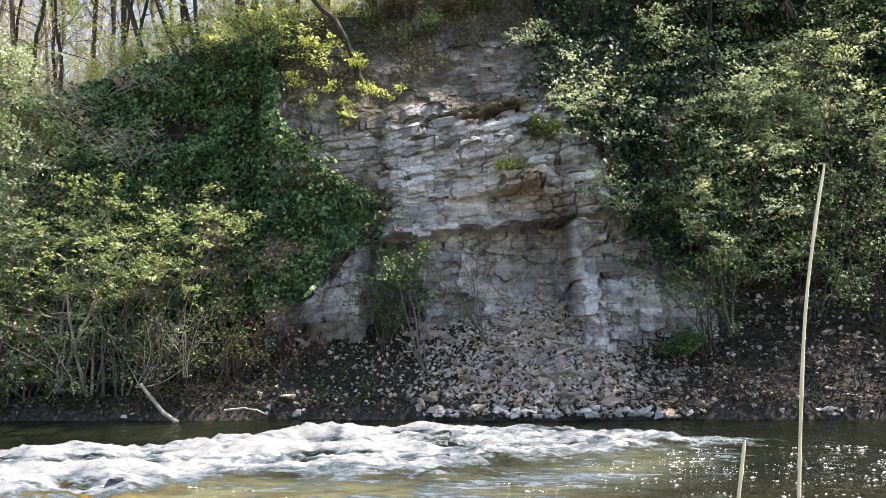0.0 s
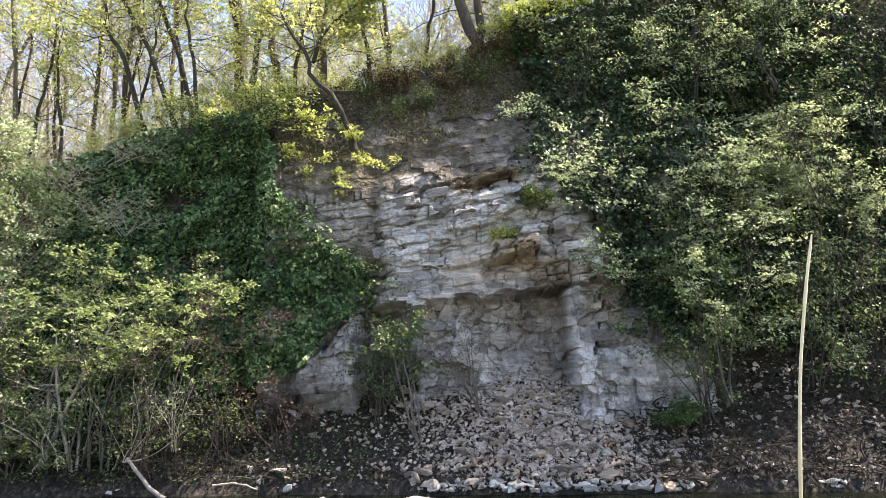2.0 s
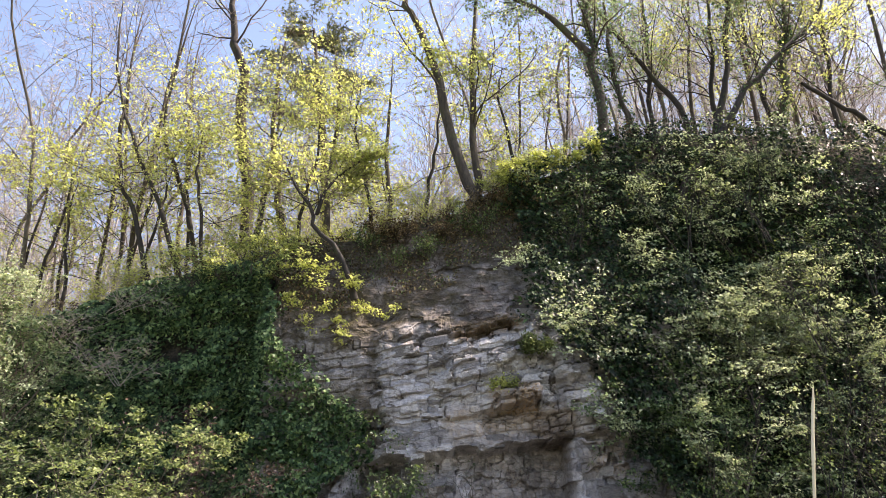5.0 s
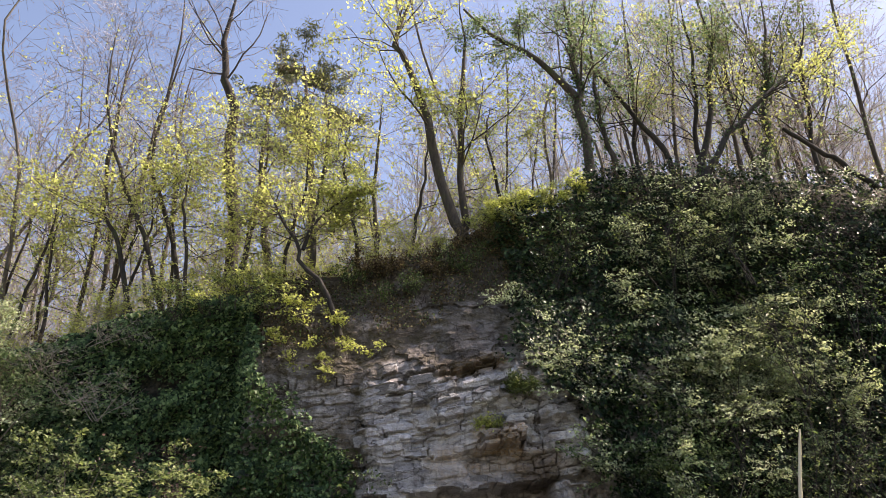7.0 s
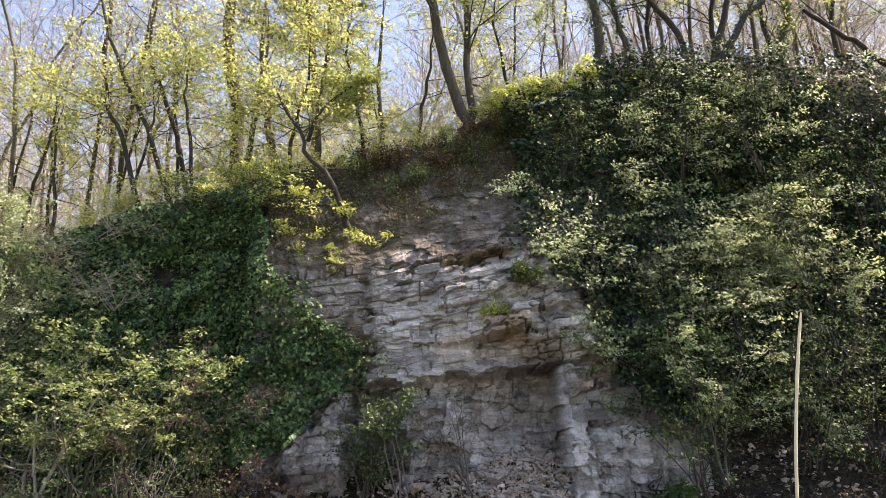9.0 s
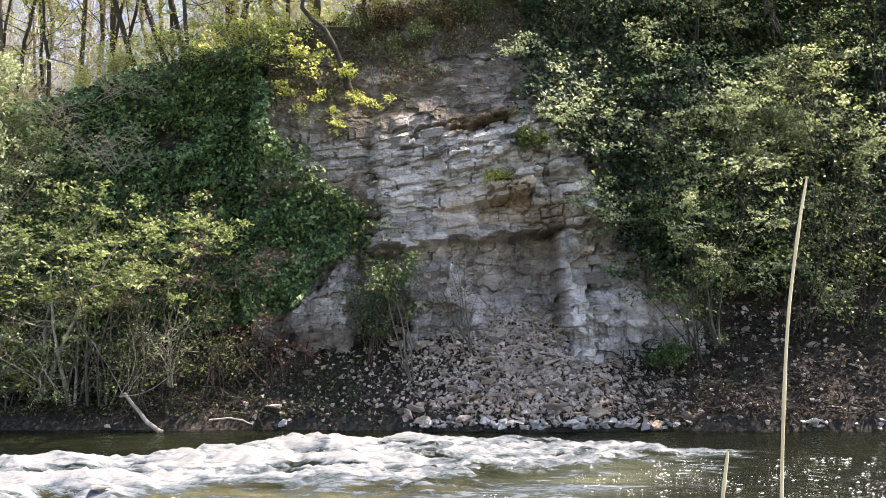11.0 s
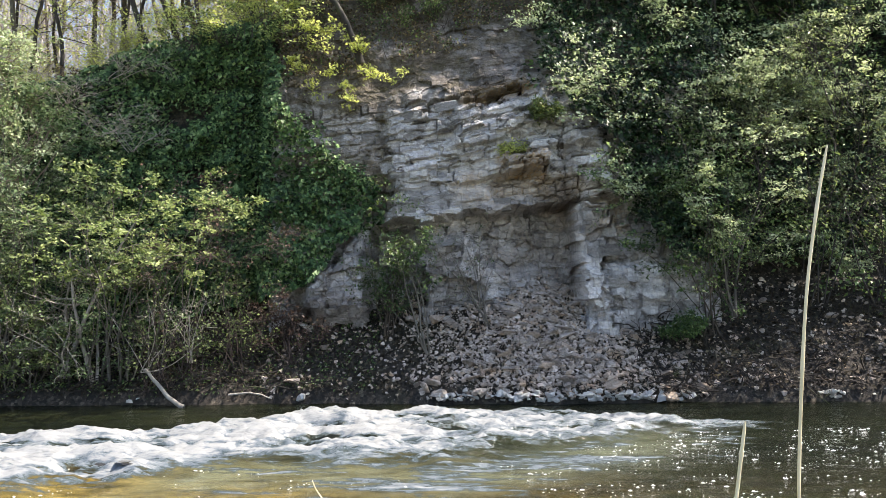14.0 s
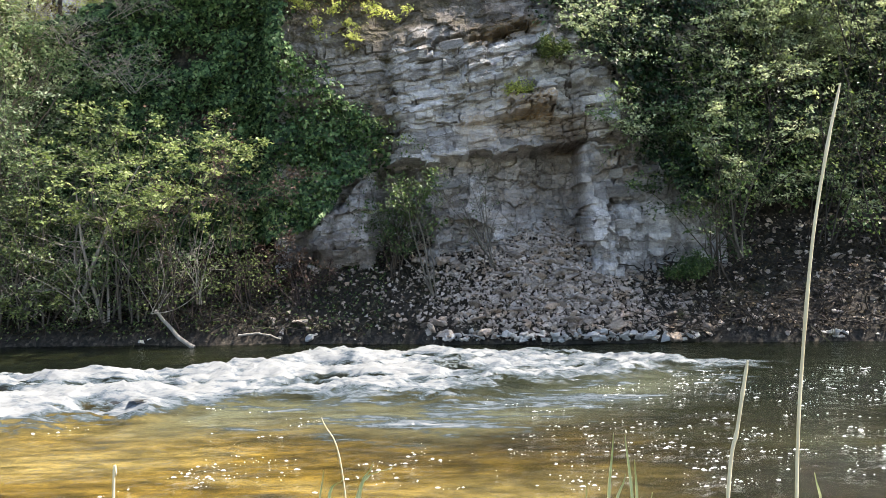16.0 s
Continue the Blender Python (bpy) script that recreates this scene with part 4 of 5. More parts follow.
tufts("ivy_tufts", "rounded tufts of dark green ivy on the slope", 111, 170, FAR_L, LEFT_EDGE, lambda x: foot(x) + 0.3, -0.2, 0.38, 90, 0.08, IVY_WALL, 0.9, 0.2)
tufts("ivy_tufts", "rounded tufts of shaded dark green ivy on the cliff shoulder", 112, 230, RIGHT_EDGE, FAR_R, lambda x: foot(x) + 0.8, 0.0, 0.5, 80, 0.1, IVY_SHADED, 0.7)


def sprays(label, seed, regions, per, reach, size, mat, left, right, out=0.5):
    """Boughs of level leaves held out from the slope; regions give the middle, spread and number."""
    r = np.random.default_rng(seed)
    leaves, facing, lines = [], [], []
    for mx, mz, wide, high, number in regions:
        for _ in range(number):
            x, z = mx + wide * r.normal(), mz + high * r.normal()
            if not float(np.interp(z, *left)) - 0.3 < x < float(np.interp(z, *right)) or not float(foot(x)) + 0.3 < z < float(crest(x)) + 0.5:
                continue
            y = float(front(np.array([x]), np.array([z]))[0]) - 0.15
            a = r.uniform(-1.35, 1.35)
            way = np.array([math.sin(a), -math.cos(a) * 0.9, 0.1 + 0.2 * r.normal()])
            length = reach * (0.6 + 0.9 * r.random())
            twig = shoot(r, (x, y - out * r.random(), z), way, length, 0.008, 0.002, 4, 0.12, -0.04)
            lines.append(twig)
            n = max(6, int(per * length / reach))
            u = 0.2 + 0.8 * r.random(n)
            k = np.minimum((u * 4).astype(int), 3)
            w = (u * 4 - k)[:, None]
            p = twig[0][k] * (1 - w) + twig[0][k + 1] * w
            side = np.array([way[1], -way[0], 0.0]) / (math.hypot(way[0], way[1]) + 1e-6)
            p = p + side * (0.30 * length * r.normal(size=n) * (1.1 - 0.6 * u))[:, None] + r.normal(size=(n, 3)) * 0.035
            leaves.append(p)
    ob = thing("leafy_sprays", label, "foliage", "leafy sprays")
    tagged(part("leaves", leaf_mesh("leaves", np.concatenate(leaves), r, size, (0.15, -0.45, 0.85), 0.42, 0.4, 0.72), mat, ob), kind="stuff")
    tagged(part("twigs", tubes("twigs", lines, 3), TWIG, ob), kind="stuff")
    return tagged(ob, kind="stuff")


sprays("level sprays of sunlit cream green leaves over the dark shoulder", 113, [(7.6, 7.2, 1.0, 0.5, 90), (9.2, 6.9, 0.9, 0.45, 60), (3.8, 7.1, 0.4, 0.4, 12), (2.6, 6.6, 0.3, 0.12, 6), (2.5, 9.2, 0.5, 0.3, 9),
        (8.8, 8.9, 0.9, 0.3, 22), (7.5, 10.4, 2.4, 0.9, 34), (8.5, 12.6, 2.2, 0.6, 44), (6.0, 8.4, 0.9, 0.5, 12), (4.8, 11.6, 0.6, 0.5, 12)], 62, 0.8, 0.072, SUNLIT_CREAM, RIGHT_EDGE, FAR_R)
sprays("level sprays of mid green leaves over the cliff shoulder", 114, [(6.0, 4.9, 0.8, 0.55, 65), (8.6, 4.4, 1.5, 0.9, 75), (8.2, 6.0, 1.6, 0.9, 40), (8.4, 9.5, 2.2, 1.6, 40), (4.2, 4.6, 0.5, 0.5, 10), (11.0, 7.0, 1.2, 3.0, 40)],
       54, 0.7, 0.068, AIRY, RIGHT_EDGE, FAR_R)
sprays("level sprays of green leaves among the ivy", 117, [(7.4, 8.0, 3.0, 3.0, 110), (8.0, 4.2, 2.2, 0.9, 80)], 44, 0.5, 0.072, SHRUB, RIGHT_EDGE, FAR_R, 0.3)
tufts("leafy_skirt", "leafy skirt of shrubs overhanging the dark bank", 116, 70, ([0, 14], [5.9, 5.9]), FAR_R, lambda x: 2.2 + 0 * x, -9.9, 0.5, 75, 0.085, SHRUB, 0.6, 1.5)
tufts("leafy_sprays", "fresh green sprays at the ivy edge beside the rock", 115, 34, ([0, 14], [-2.7, -2.7]), ([0, 14], [-0.7, -0.7]), lambda x: 3.75 + 0 * x, -5.4, 0.42, 60, 0.068, SHRUB, 0.5, 0.3)

# ---------------------------------------------------------------- shrubs of the bank and the cliff
for k, (x, y, h, reach, stems) in enumerate(((-8.8, 16.0, 4.2, 1.5, 9), (-6.7, 15.9, 3.0, 1.2, 8), (-10.7, 16.3, 5.4, 1.6, 10), (-9.6, 15.4, 3.2, 1.4, 9), (-9.3, 16.5, 4.4, 1.3, 8),
                                             (-11.0, 15.6, 4.2, 1.6, 9), (-7.9, 15.5, 2.2, 1.3, 8), (-8.9, 15.4, 1.9, 1.3, 8), (-10.2, 15.3, 1.6, 1.3, 8), (-11.0, 16.8, 6.4, 1.3, 8))):
    build_shrub("shrub", "large leafy green shrub with many pale stems on the bank", 200 + k, (x, y, float(land(x, y))), h, reach, stems, 9 if h > 2.5 else 7, (GREY_GREEN, SHRUB, GREY_GREEN, PALE)[k % 4], 0.064, BARK_PALE, 0.018, jitter=0.08,
                lean=(0.05, -0.12), spread=0.55, group="bank shrubs", low=0.42 if h > 3.5 else 0.2, flat=0.4, level=0.45)
for k, (x, y, z, h) in enumerate(((-10.4, 16.0, 4.4, 2.6), (-9.8, 16.4, 5.0, 2.0), (-11.2, 16.4, 6.0, 2.6), (-10.6, 16.0, 5.4, 2.4), (-11.0, 16.0, 6.6, 2.0), (-10.5, 16.4, 3.4, 2.6), (-11.4, 16.4, 7.6, 1.6), (-10.2, 16.6, 6.4, 1.9), (-10.9, 16.5, 7.2, 1.7), (-9.7, 16.8, 5.9, 1.7))):
    build_shrub("shrub", "airy sunlit bush with pale yellow green leaves", 215 + k, (x, y, z), h, 1.0, 7, 6, (SUNLIT_CREAM, AIRY, SUNLIT_CREAM, GREY_GREEN)[k % 4], 0.076, TWIG_TAN, 0.014, lean=(0.1, -0.1), spread=0.7, group="pale bushes", flat=0.4, level=0.5)
for k, (x, y, h, lx) in enumerate(((-6.9, 15.6, 4.3, 0.12), (-7.3, 15.7, 4.5, 0.06), (-6.3, 15.8, 3.9, 0.14))):
    build_shrub("shrub", "bush with bright yellow green leaves in flat layers", 520 + k, (x, y, float(land(x, y))), h, 0.7, 5, 12, LIME, 0.08, BARK_PALE, 0.022,
                lean=(lx, -0.1), spread=0.24, group="bright bushes", low=0.72, flat=0.3, level=0.35)
for k, (x, y, h) in enumerate(((-5.5, 15.5, 4.2), (-4.5, 15.8, 2.4), (-6.1, 15.3, 2.2))):
    build_shrub("shrub", "dark twiggy shrub with sparse small pale leaves" if k else "reddish brown twiggy shrub with copper leaves at its top", 230 + k, (x, y, float(land(x, y))), h, 1.2, 10, 3 if k else 4, PALE if k else COPPER, 0.06, TWIG_RED, 0.011,
                lean=(0.1, -0.1), spread=0.6, group="copper shrubs", low=0.2 if k else 0.78, level=0.5)
for k, (x, y, z, h) in enumerate(((6.4, 16.4, 2.0, 4.8), (8.2, 16.2, 2.2, 5.6), (9.9, 16.4, 2.2, 5.6), (11.5, 16.6, 2.2, 6.5), (7.4, 16.6, 4.8, 4.0), (9.4, 16.7, 6.6, 4.2),
                                  (11.2, 17.0, 7.5, 4.6), (6.6, 17.2, 9.2, 3.2), (8.6, 17.2, 9.6, 3.2), (3.6, 17.6, 9.6, 2.0))):
    build_shrub("shrub", "straggling green shrub with pale new leaves on the cliff", 240 + k, (x, y, z), h, 1.2, 6, 3, PALE if k % 3 else SHRUB, 0.065, BARK_DARK, 0.014,
                lean=(-0.2, -0.1), spread=0.7, group="cliff shrubs")
for k, (x, y, h) in enumerate(((-7.55, 15.5, 3.4), (-8.4, 15.6, 3.8))):
    build_shrub("shrub", "shrub with a stout pale grey trunk and thin leaves", 650 + k, (x, y, float(land(x, y))), h, 0.2, 2, 3, GREY_GREEN, 0.066, DEAD, 0.05, lean=(-0.08 + 0.2 * k, -0.05), spread=0.2, group="pale trunks", low=0.45, level=0.5)
# boughs that reach out over the rock, sunlight put into their cream leaves
r = np.random.default_rng(255)
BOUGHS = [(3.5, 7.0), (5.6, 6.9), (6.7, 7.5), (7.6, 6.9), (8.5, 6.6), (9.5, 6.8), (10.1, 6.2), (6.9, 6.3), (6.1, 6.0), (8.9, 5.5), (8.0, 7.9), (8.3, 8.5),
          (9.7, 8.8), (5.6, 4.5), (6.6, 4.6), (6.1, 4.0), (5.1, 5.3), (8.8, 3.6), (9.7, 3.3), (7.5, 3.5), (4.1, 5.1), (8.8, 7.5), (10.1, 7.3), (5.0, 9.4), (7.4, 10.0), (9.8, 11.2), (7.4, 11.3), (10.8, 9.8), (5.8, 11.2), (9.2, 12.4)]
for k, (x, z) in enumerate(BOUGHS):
    build_shrub("bough", "bough with sunlit cream green leaves over dark ivy", 330 + k, (x + 0.7, float(front(np.array([x]), np.array([z]))[0]) - 0.5, z - 0.5), 1.3 + 0.8 * r.random(), 0.4, 3, 6, SUNLIT_CREAM, 0.07, BARK_PALE, 0.010,
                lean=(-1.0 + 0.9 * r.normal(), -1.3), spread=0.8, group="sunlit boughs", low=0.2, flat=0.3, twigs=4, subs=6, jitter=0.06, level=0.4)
# yellow sprays on the ledge below the leaning tree
for k, (x, z) in enumerate(((-2.9, 8.6), (-2.1, 8.1), (-3.2, 7.5), (-1.9, 7.4), (-2.9, 6.9), (-2.2, 6.7))):
    build_shrub("shrub", "spray of bright yellow green leaves on a rock ledge", 260 + k, (x, 17.1, z), 0.75, 0.8, 3, 4, SPRING, 0.075, TWIG, 0.009, lean=(0.0, -0.5), spread=1.3, group="ledge sprays", flat=0.25, twigs=5, subs=4)
build_shrub("shrub", "small grassy tuft with yellow leaves on the ochre ledge", 270, (1.5, 16.35, 5.55), 0.4, 0.6, 6, 4, SPRING, 0.05, TWIG, 0.006, spread=1.2)
build_shrub("shrub", "green grassy ledge growth below the creeper", 271, (2.3, 16.45, 6.5), 0.45, 0.9, 8, 6, PALE, 0.06, TWIG, 0.006, spread=1.5)
build_shrub("shrub", "young sapling with fresh green leaves before the rock", 272, (-0.4, 15.9, 1.1), 3.1, 0.3, 4, 7, SHRUB, 0.075, BARK_PALE, 0.022, lean=(-0.18, 0.05), spread=0.18, low=0.45)
build_shrub("shrub", "low green bush at the foot of the cliff", 273, (-1.3, 16.2, 1.5), 2.4, 0.7, 6, 4, SHRUB, 0.06, TWIG, 0.014, spread=0.4, level=0.5)
build_shrub("shrub", "thin bare saplings on the rubble", 274, (0.9, 16.3, 1.7), 2.2, 0.8, 7, 1, SHRUB, 0.045, BARK_PALE, 0.012, lean=(-0.3, 0), spread=0.4)
build_shrub("shrub", "leaning stems with green leaves at the foot of the cliff", 275, (6.5, 16.2, 1.9), 2.8, 0.4, 5, 5, SHRUB, 0.07, BARK_PALE, 0.03, lean=(-0.15, 0), spread=0.25, low=0.5)
build_shrub("shrub", "dark mossy bush on the rubble", 276, (5.3, 16.0, 1.35), 0.6, 0.8, 9, 8, IVY, 0.06, TWIG, 0.01, spread=1.2)
build_shrub("shrub", "brown twiggy bush with few leaves below the outcrop", 277, (-3.3, 15.9, 0.9), 1.6, 0.8, 11, 3, COPPER, 0.06, TWIG_RED, 0.012, spread=0.8)
build_shrub("shrub", "dark leafy bush between outcrop and rock wall", 289, (-1.35, 16.6, 1.7), 2.2, 0.5, 8, 5, IVY, 0.065, TWIG, 0.012, spread=0.35, low=0.1)
build_shrub("shrub", "leafy bush before the pale rock foot", 279, (6.0, 16.0, 1.5), 3.0, 0.8, 7, 7, SHRUB, 0.07, TWIG, 0.018, lean=(-0.12, 0), spread=0.45, low=0.2)
# bleached dead bush high on the ivy slope
for k, (x, y, z) in enumerate(((-8.2, 16.7, 6.2), (-7.4, 16.6, 5.8), (-9.0, 16.8, 7.0), (-7.9, 16.8, 7.6))):
    build_shrub("shrub", "bleached bare dead branches on the ivy slope", 280 + k, (x, y, z), 1.5, 0.6, 6, 0, None, 0.05, DEAD, 0.009, lean=(0.5, -0.5), spread=1.6, twigs=6, subs=6, group="dead branches", level=0.5)
# yellow green leaves spilling over the crest
for k, (x, y, z) in enumerate(((-6.3, 17.6, 8.6), (-5.6, 17.4, 8.7), (-4.9, 17.3, 8.8), (-4.4, 17.2, 9.0), (-4.0, 17.0, 8.5), (-3.6, 17.1, 8.9), (-3.2, 16.8, 8.1), (-6.9, 17.9, 8.9), (-5.0, 17.6, 9.3))):
    build_shrub("shrub", "spray of sunlit yellow green leaves over the crest", 380 + k, (x, y, z), 1.1, 0.7, 5, 3, LIME if k % 4 == 0 else SPRING, 0.072, TWIG, 0.010, lean=(0.1, -0.5), spread=1.2, group="crest sprays", flat=0.25, twigs=5, subs=5, jitter=0.08, level=0.35)
for k, (x, y, z) in enumerate(((-9.2, 15.2, 0.9), (-7.9, 15.1, 0.9), (-6.4, 15.2, 0.8), (-5.4, 15.3, 1.0))):
    build_shrub("shrub", "tangle of bleached dead twigs low on the bank", 395 + k, (x, y, z), 1.9, 0.5, 5, 1, AIRY, 0.05, DEAD, 0.011, lean=(0.25, -0.25), spread=0.9, twigs=4, subs=4, group="dead twigs")
# dry grass and dead stems hanging over the brow of the rock
for k in range(18):
    x = -1.9 + 4.6 * k / 17 + 0.2 * r.normal()
    z = float(crest(x)) - 0.15 - 1.7 * r.random()
    build_shrub("shrub", "dry brown stems and withered leaves hanging on the brow", 540 + k, (x, float(front(np.array([x]), np.array([z]))[0]) - 0.05, z), 0.8, 0.7, 8, 4, SHRUB if k % 3 == 0 else DRY, 0.055, TWIG_TAN if k % 2 else TWIG, 0.008,
                lean=(0.0, -0.8), spread=1.3, group="brow growth", twigs=4, subs=4, flat=0.8)
# bare twiggy scrub behind the crest
for k in range(20):
    x, y = -13 + 0.85 * k + 0.3 * r.normal(), 19.5 + 2.6 * r.random()
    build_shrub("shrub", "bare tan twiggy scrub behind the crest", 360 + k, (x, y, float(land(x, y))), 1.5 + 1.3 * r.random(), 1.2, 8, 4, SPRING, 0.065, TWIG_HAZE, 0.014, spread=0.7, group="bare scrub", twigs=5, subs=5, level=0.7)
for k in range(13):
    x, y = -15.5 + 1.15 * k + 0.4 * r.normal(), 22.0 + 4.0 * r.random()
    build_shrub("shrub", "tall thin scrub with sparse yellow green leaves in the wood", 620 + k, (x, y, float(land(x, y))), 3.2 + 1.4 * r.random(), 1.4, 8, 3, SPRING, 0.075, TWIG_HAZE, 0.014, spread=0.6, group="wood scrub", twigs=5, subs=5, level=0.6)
# yellow bushes on the brow beside the shoulder
for k, (x, y) in enumerate(((2.2, 18.7), (2.8, 18.6), (3.3, 18.6), (3.9, 18.6), (4.5, 18.7), (1.7, 18.9))):
    build_shrub("shrub", "low sunlit yellow green bush on the brow", 600 + k, (x, y, float(crest(x)) - 0.15), 0.9, 0.7, 6, 5, SPRING, 0.07, TWIG, 0.010, lean=(0.0, -0.4), spread=1.2, group="brow bushes", flat=0.3, level=0.4)
# low growth along the crest
r = np.random.default_rng(290)
for k in range(17):
    x = -10.5 + 16.5 * k / 16 + 0.3 * r.normal()
    y = 18.9 + 0.9 * r.random()
    build_shrub("shrub", "low yellow green undergrowth along the crest", 291 + k, (x, y, float(land(x, y))), 0.6 + 0.7 * r.random(), 0.9, 6, 3, SPRING if k % 4 else DRY, 0.065, TWIG_TAN, 0.010, spread=0.9, group="crest undergrowth", flat=0.4, level=0.5)

# ---------------------------------------------------------------- trees on the crest
def tree_to_ground(x, y, pts):
    return [(x, y, float(land(x, y)) - 0.2)] + pts


build_tree("tree", "leaning tree with yellow green spring leaves rooted on the cliff edge", 301,
           [(-2.05, 17.1, 7.9), (-2.42, 16.95, 9.05), (-3.05, 17.0, 9.75), (-3.3, 17.2, 10.4), (-3.8, 17.4, 11.2), (-4.1, 17.6, 11.9), (-4.0, 17.8, 12.7)], 0.075, 0.022,
           20, 0.42, 0.45, 5, SPRING, 0.08, BARK_DARK, sub_count=6, twig_count=5, extra=[([(-3.2, 17.4, 10.4), (-3.0, 17.5, 11.2), (-2.5, 17.7, 11.9), (-1.8, 17.9, 12.6)], 0.06, 0.02)], crown_z=0.25, level=0.18)
build_tree("tree", "tall slender tree leaning over the slope, half in leaf", 302, tree_to_ground(-7.4, 20, [(-8.46, 20, 11.6), (-9.5, 20, 13.8), (-10.4, 20, 15.9), (-11.0, 20.2, 18.5), (-11.2, 20.5, 21)]), 0.085, 0.025, 12, 0.35, 0.3, 6, SPRING, 0.095, BARK_DARK, bare_top=0.35)
build_tree("tree", "slender dark trunked tree with thin spring foliage", 303, tree_to_ground(-7.2, 21, [(-8.27, 21, 12.9), (-9.06, 21, 14.6), (-9.3, 21, 16.0), (-9.2, 21.3, 19), (-8.8, 21.5, 22)]), 0.085, 0.025, 12, 0.35, 0.35, 5, SPRING, 0.095, BARK_DARK, bare_top=0.35)
build_tree("tree", "small tree with yellow green leaves", 304, tree_to_ground(-8.3, 20, [(-9.36, 20, 11.8), (-9.84, 20, 12.6), (-10.2, 20, 14.5), (-10.3, 20, 17)]), 0.085, 0.025, 11, 0.4, 0.35, 9, SPRING, 0.095, BARK_DARK, bare_top=0.3)
build_tree("tree", "tall crooked tree with dark bark and bare upper limbs", 305, tree_to_ground(1.1, 19.2, [(0.98, 19.2, 12.2), (0.32, 19.2, 14.6), (-0.04, 19.2, 16.5), (-0.7, 19.3, 18.3), (-1.1, 19.4, 19.3), (-0.6, 19.5, 21.2), (-0.3, 19.5, 23.5)]),
           0.19, 0.05, 12, 0.3, 0.35, 13, SPRING, 0.11, BARK, bare_top=0.25)
build_tree("tree", "straight tree with spring leaves beside a crooked one", 306, tree_to_ground(1.3, 19.6, [(1.26, 19.6, 12.5), (1.15, 19.6, 15.7), (1.3, 19.6, 18.4), (1.2, 19.6, 22)]), 0.15, 0.04, 12, 0.32, 0.3, 7, SPRING, 0.095, BARK, bare_top=0.4)
build_tree("tree", "thick ivy clad tree with a long dark limb", 307, tree_to_ground(5.3, 19.5, [(5.26, 19.5, 14.4), (5.12, 19.5, 17.2), (5.0, 19.5, 19.5), (4.8, 19.5, 23.5)]), 0.21, 0.05, 13, 0.34, 0.4, 8, AIRY, 0.085, BARK,
           extra=[([(5.1, 19.5, 17.2), (4.5, 19.4, 17.86), (3.6, 19.3, 18.8), (2.3, 19.2, 19.5), (1.3, 19.1, 20.6)], 0.14, 0.04)], ivy=1500)
build_tree("tree", "dark trunked tree on the cliff shoulder", 308, tree_to_ground(6.4, 20, [(6.3, 20, 14.9), (6.0, 20, 16.4), (5.9, 20, 18.5), (6.1, 20, 22)]), 0.13, 0.035, 12, 0.34, 0.4, 8, AIRY, 0.085, BARK, ivy=700)
build_tree("tree", "thin tree leaning hard over the shoulder", 309, tree_to_ground(8.6, 20.5, [(8.18, 20.5, 15.85), (7.04, 20.5, 17.7), (5.83, 20.5, 19.7), (4.6, 20.5, 22)]), 0.12, 0.04, 10, 0.3, 0.4, 8, AIRY, 0.085, BARK_DARK)
build_tree("tree", "gnarled dark tree leaning out over the ivy", 310, [(6.9, 18.3, 10.8), (7.2, 18.3, 11.8), (8.2, 18.3, 13.1), (9.36, 18.4, 14.9), (10.2, 18.5, 15.8), (11.6, 18.6, 17.2), (12.8, 18.8, 18.7), (13.4, 19, 21)], 0.14, 0.04, 13, 0.3, 0.35, 8, SPRING, 0.085, BARK_DARK, ivy=500)
build_tree("tree", "dark twisted tree with bare limbs", 311, tree_to_ground(9.0, 20, [(9.1, 20, 14.9), (9.6, 20, 16.2), (9.85, 20, 17.3), (10.0, 20, 18.6), (10.27, 20, 20), (10.1, 20, 23)]), 0.14, 0.04, 12, 0.3, 0.45, 8, AIRY, 0.085, BARK_DARK)
build_tree("tree", "ivy wrapped trunk with pale new leaves", 312, tree_to_ground(11.2, 20, [(11.29, 20, 14.65), (11.8, 20, 17.5), (12.3, 20, 19.5), (12.6, 20, 23)]), 0.15, 0.04, 13, 0.36, 0.3, 9, PALE, 0.085, BARK, ivy=1600)
for k, (x, y, h, lean) in enumerate(((9.6, 21.2, 9.5, 0.5), (11.9, 21.6, 9.0, -0.4), (13.6, 21.0, 8.5, 0.5), (7.6, 21.8, 8.5, 0.3))):
    z = float(land(x, y))
    build_tree("tree", "tree on the shoulder with fresh pale yellow green leaves", 340 + k, [(x, y, z - 0.2), (x + lean * 0.4, y, z + h * 0.35), (x + lean, y, z + h * 0.7), (x + lean * 0.8, y, z + h)], 0.11, 0.03,
               13, 0.42, 0.25, 7, SPRING if k % 2 else AIRY, 0.085, BARK_DARK, group="shoulder trees", crown_z=0.5)
build_tree("tree", "slender tree with yellow green leaves", 313, tree_to_ground(-5.0, 22, [(-5.29, 22, 12.35), (-5.84, 22, 16.6), (-5.6, 22, 20)]), 0.17, 0.04, 13, 0.36, 0.3, 10, SPRING, 0.095, BARK, bare_top=0.4, level=0.25)
build_tree("tree", "slender tree with yellow green leaves", 314, tree_to_ground(-1.45, 20.5, [(-1.48, 20.5, 12), (-1.63, 20.5, 14.5), (-1.5, 20.5, 18)]), 0.11, 0.03, 13, 0.42, 0.25, 10, SPRING, 0.09, BARK, bare_top=0.2, level=0.25)
build_tree("tree", "tall bare crooked tree behind the others", 315, tree_to_ground(-6.8, 24, [(-7.3, 24, 16), (-7.8, 24, 20), (-8.44, 24, 21.7), (-8.5, 24, 23.5), (-8.0, 24, 27)]), 0.26, 0.08, 12, 0.3, 0.5, 0, None, 0.09, BARK_DARK)
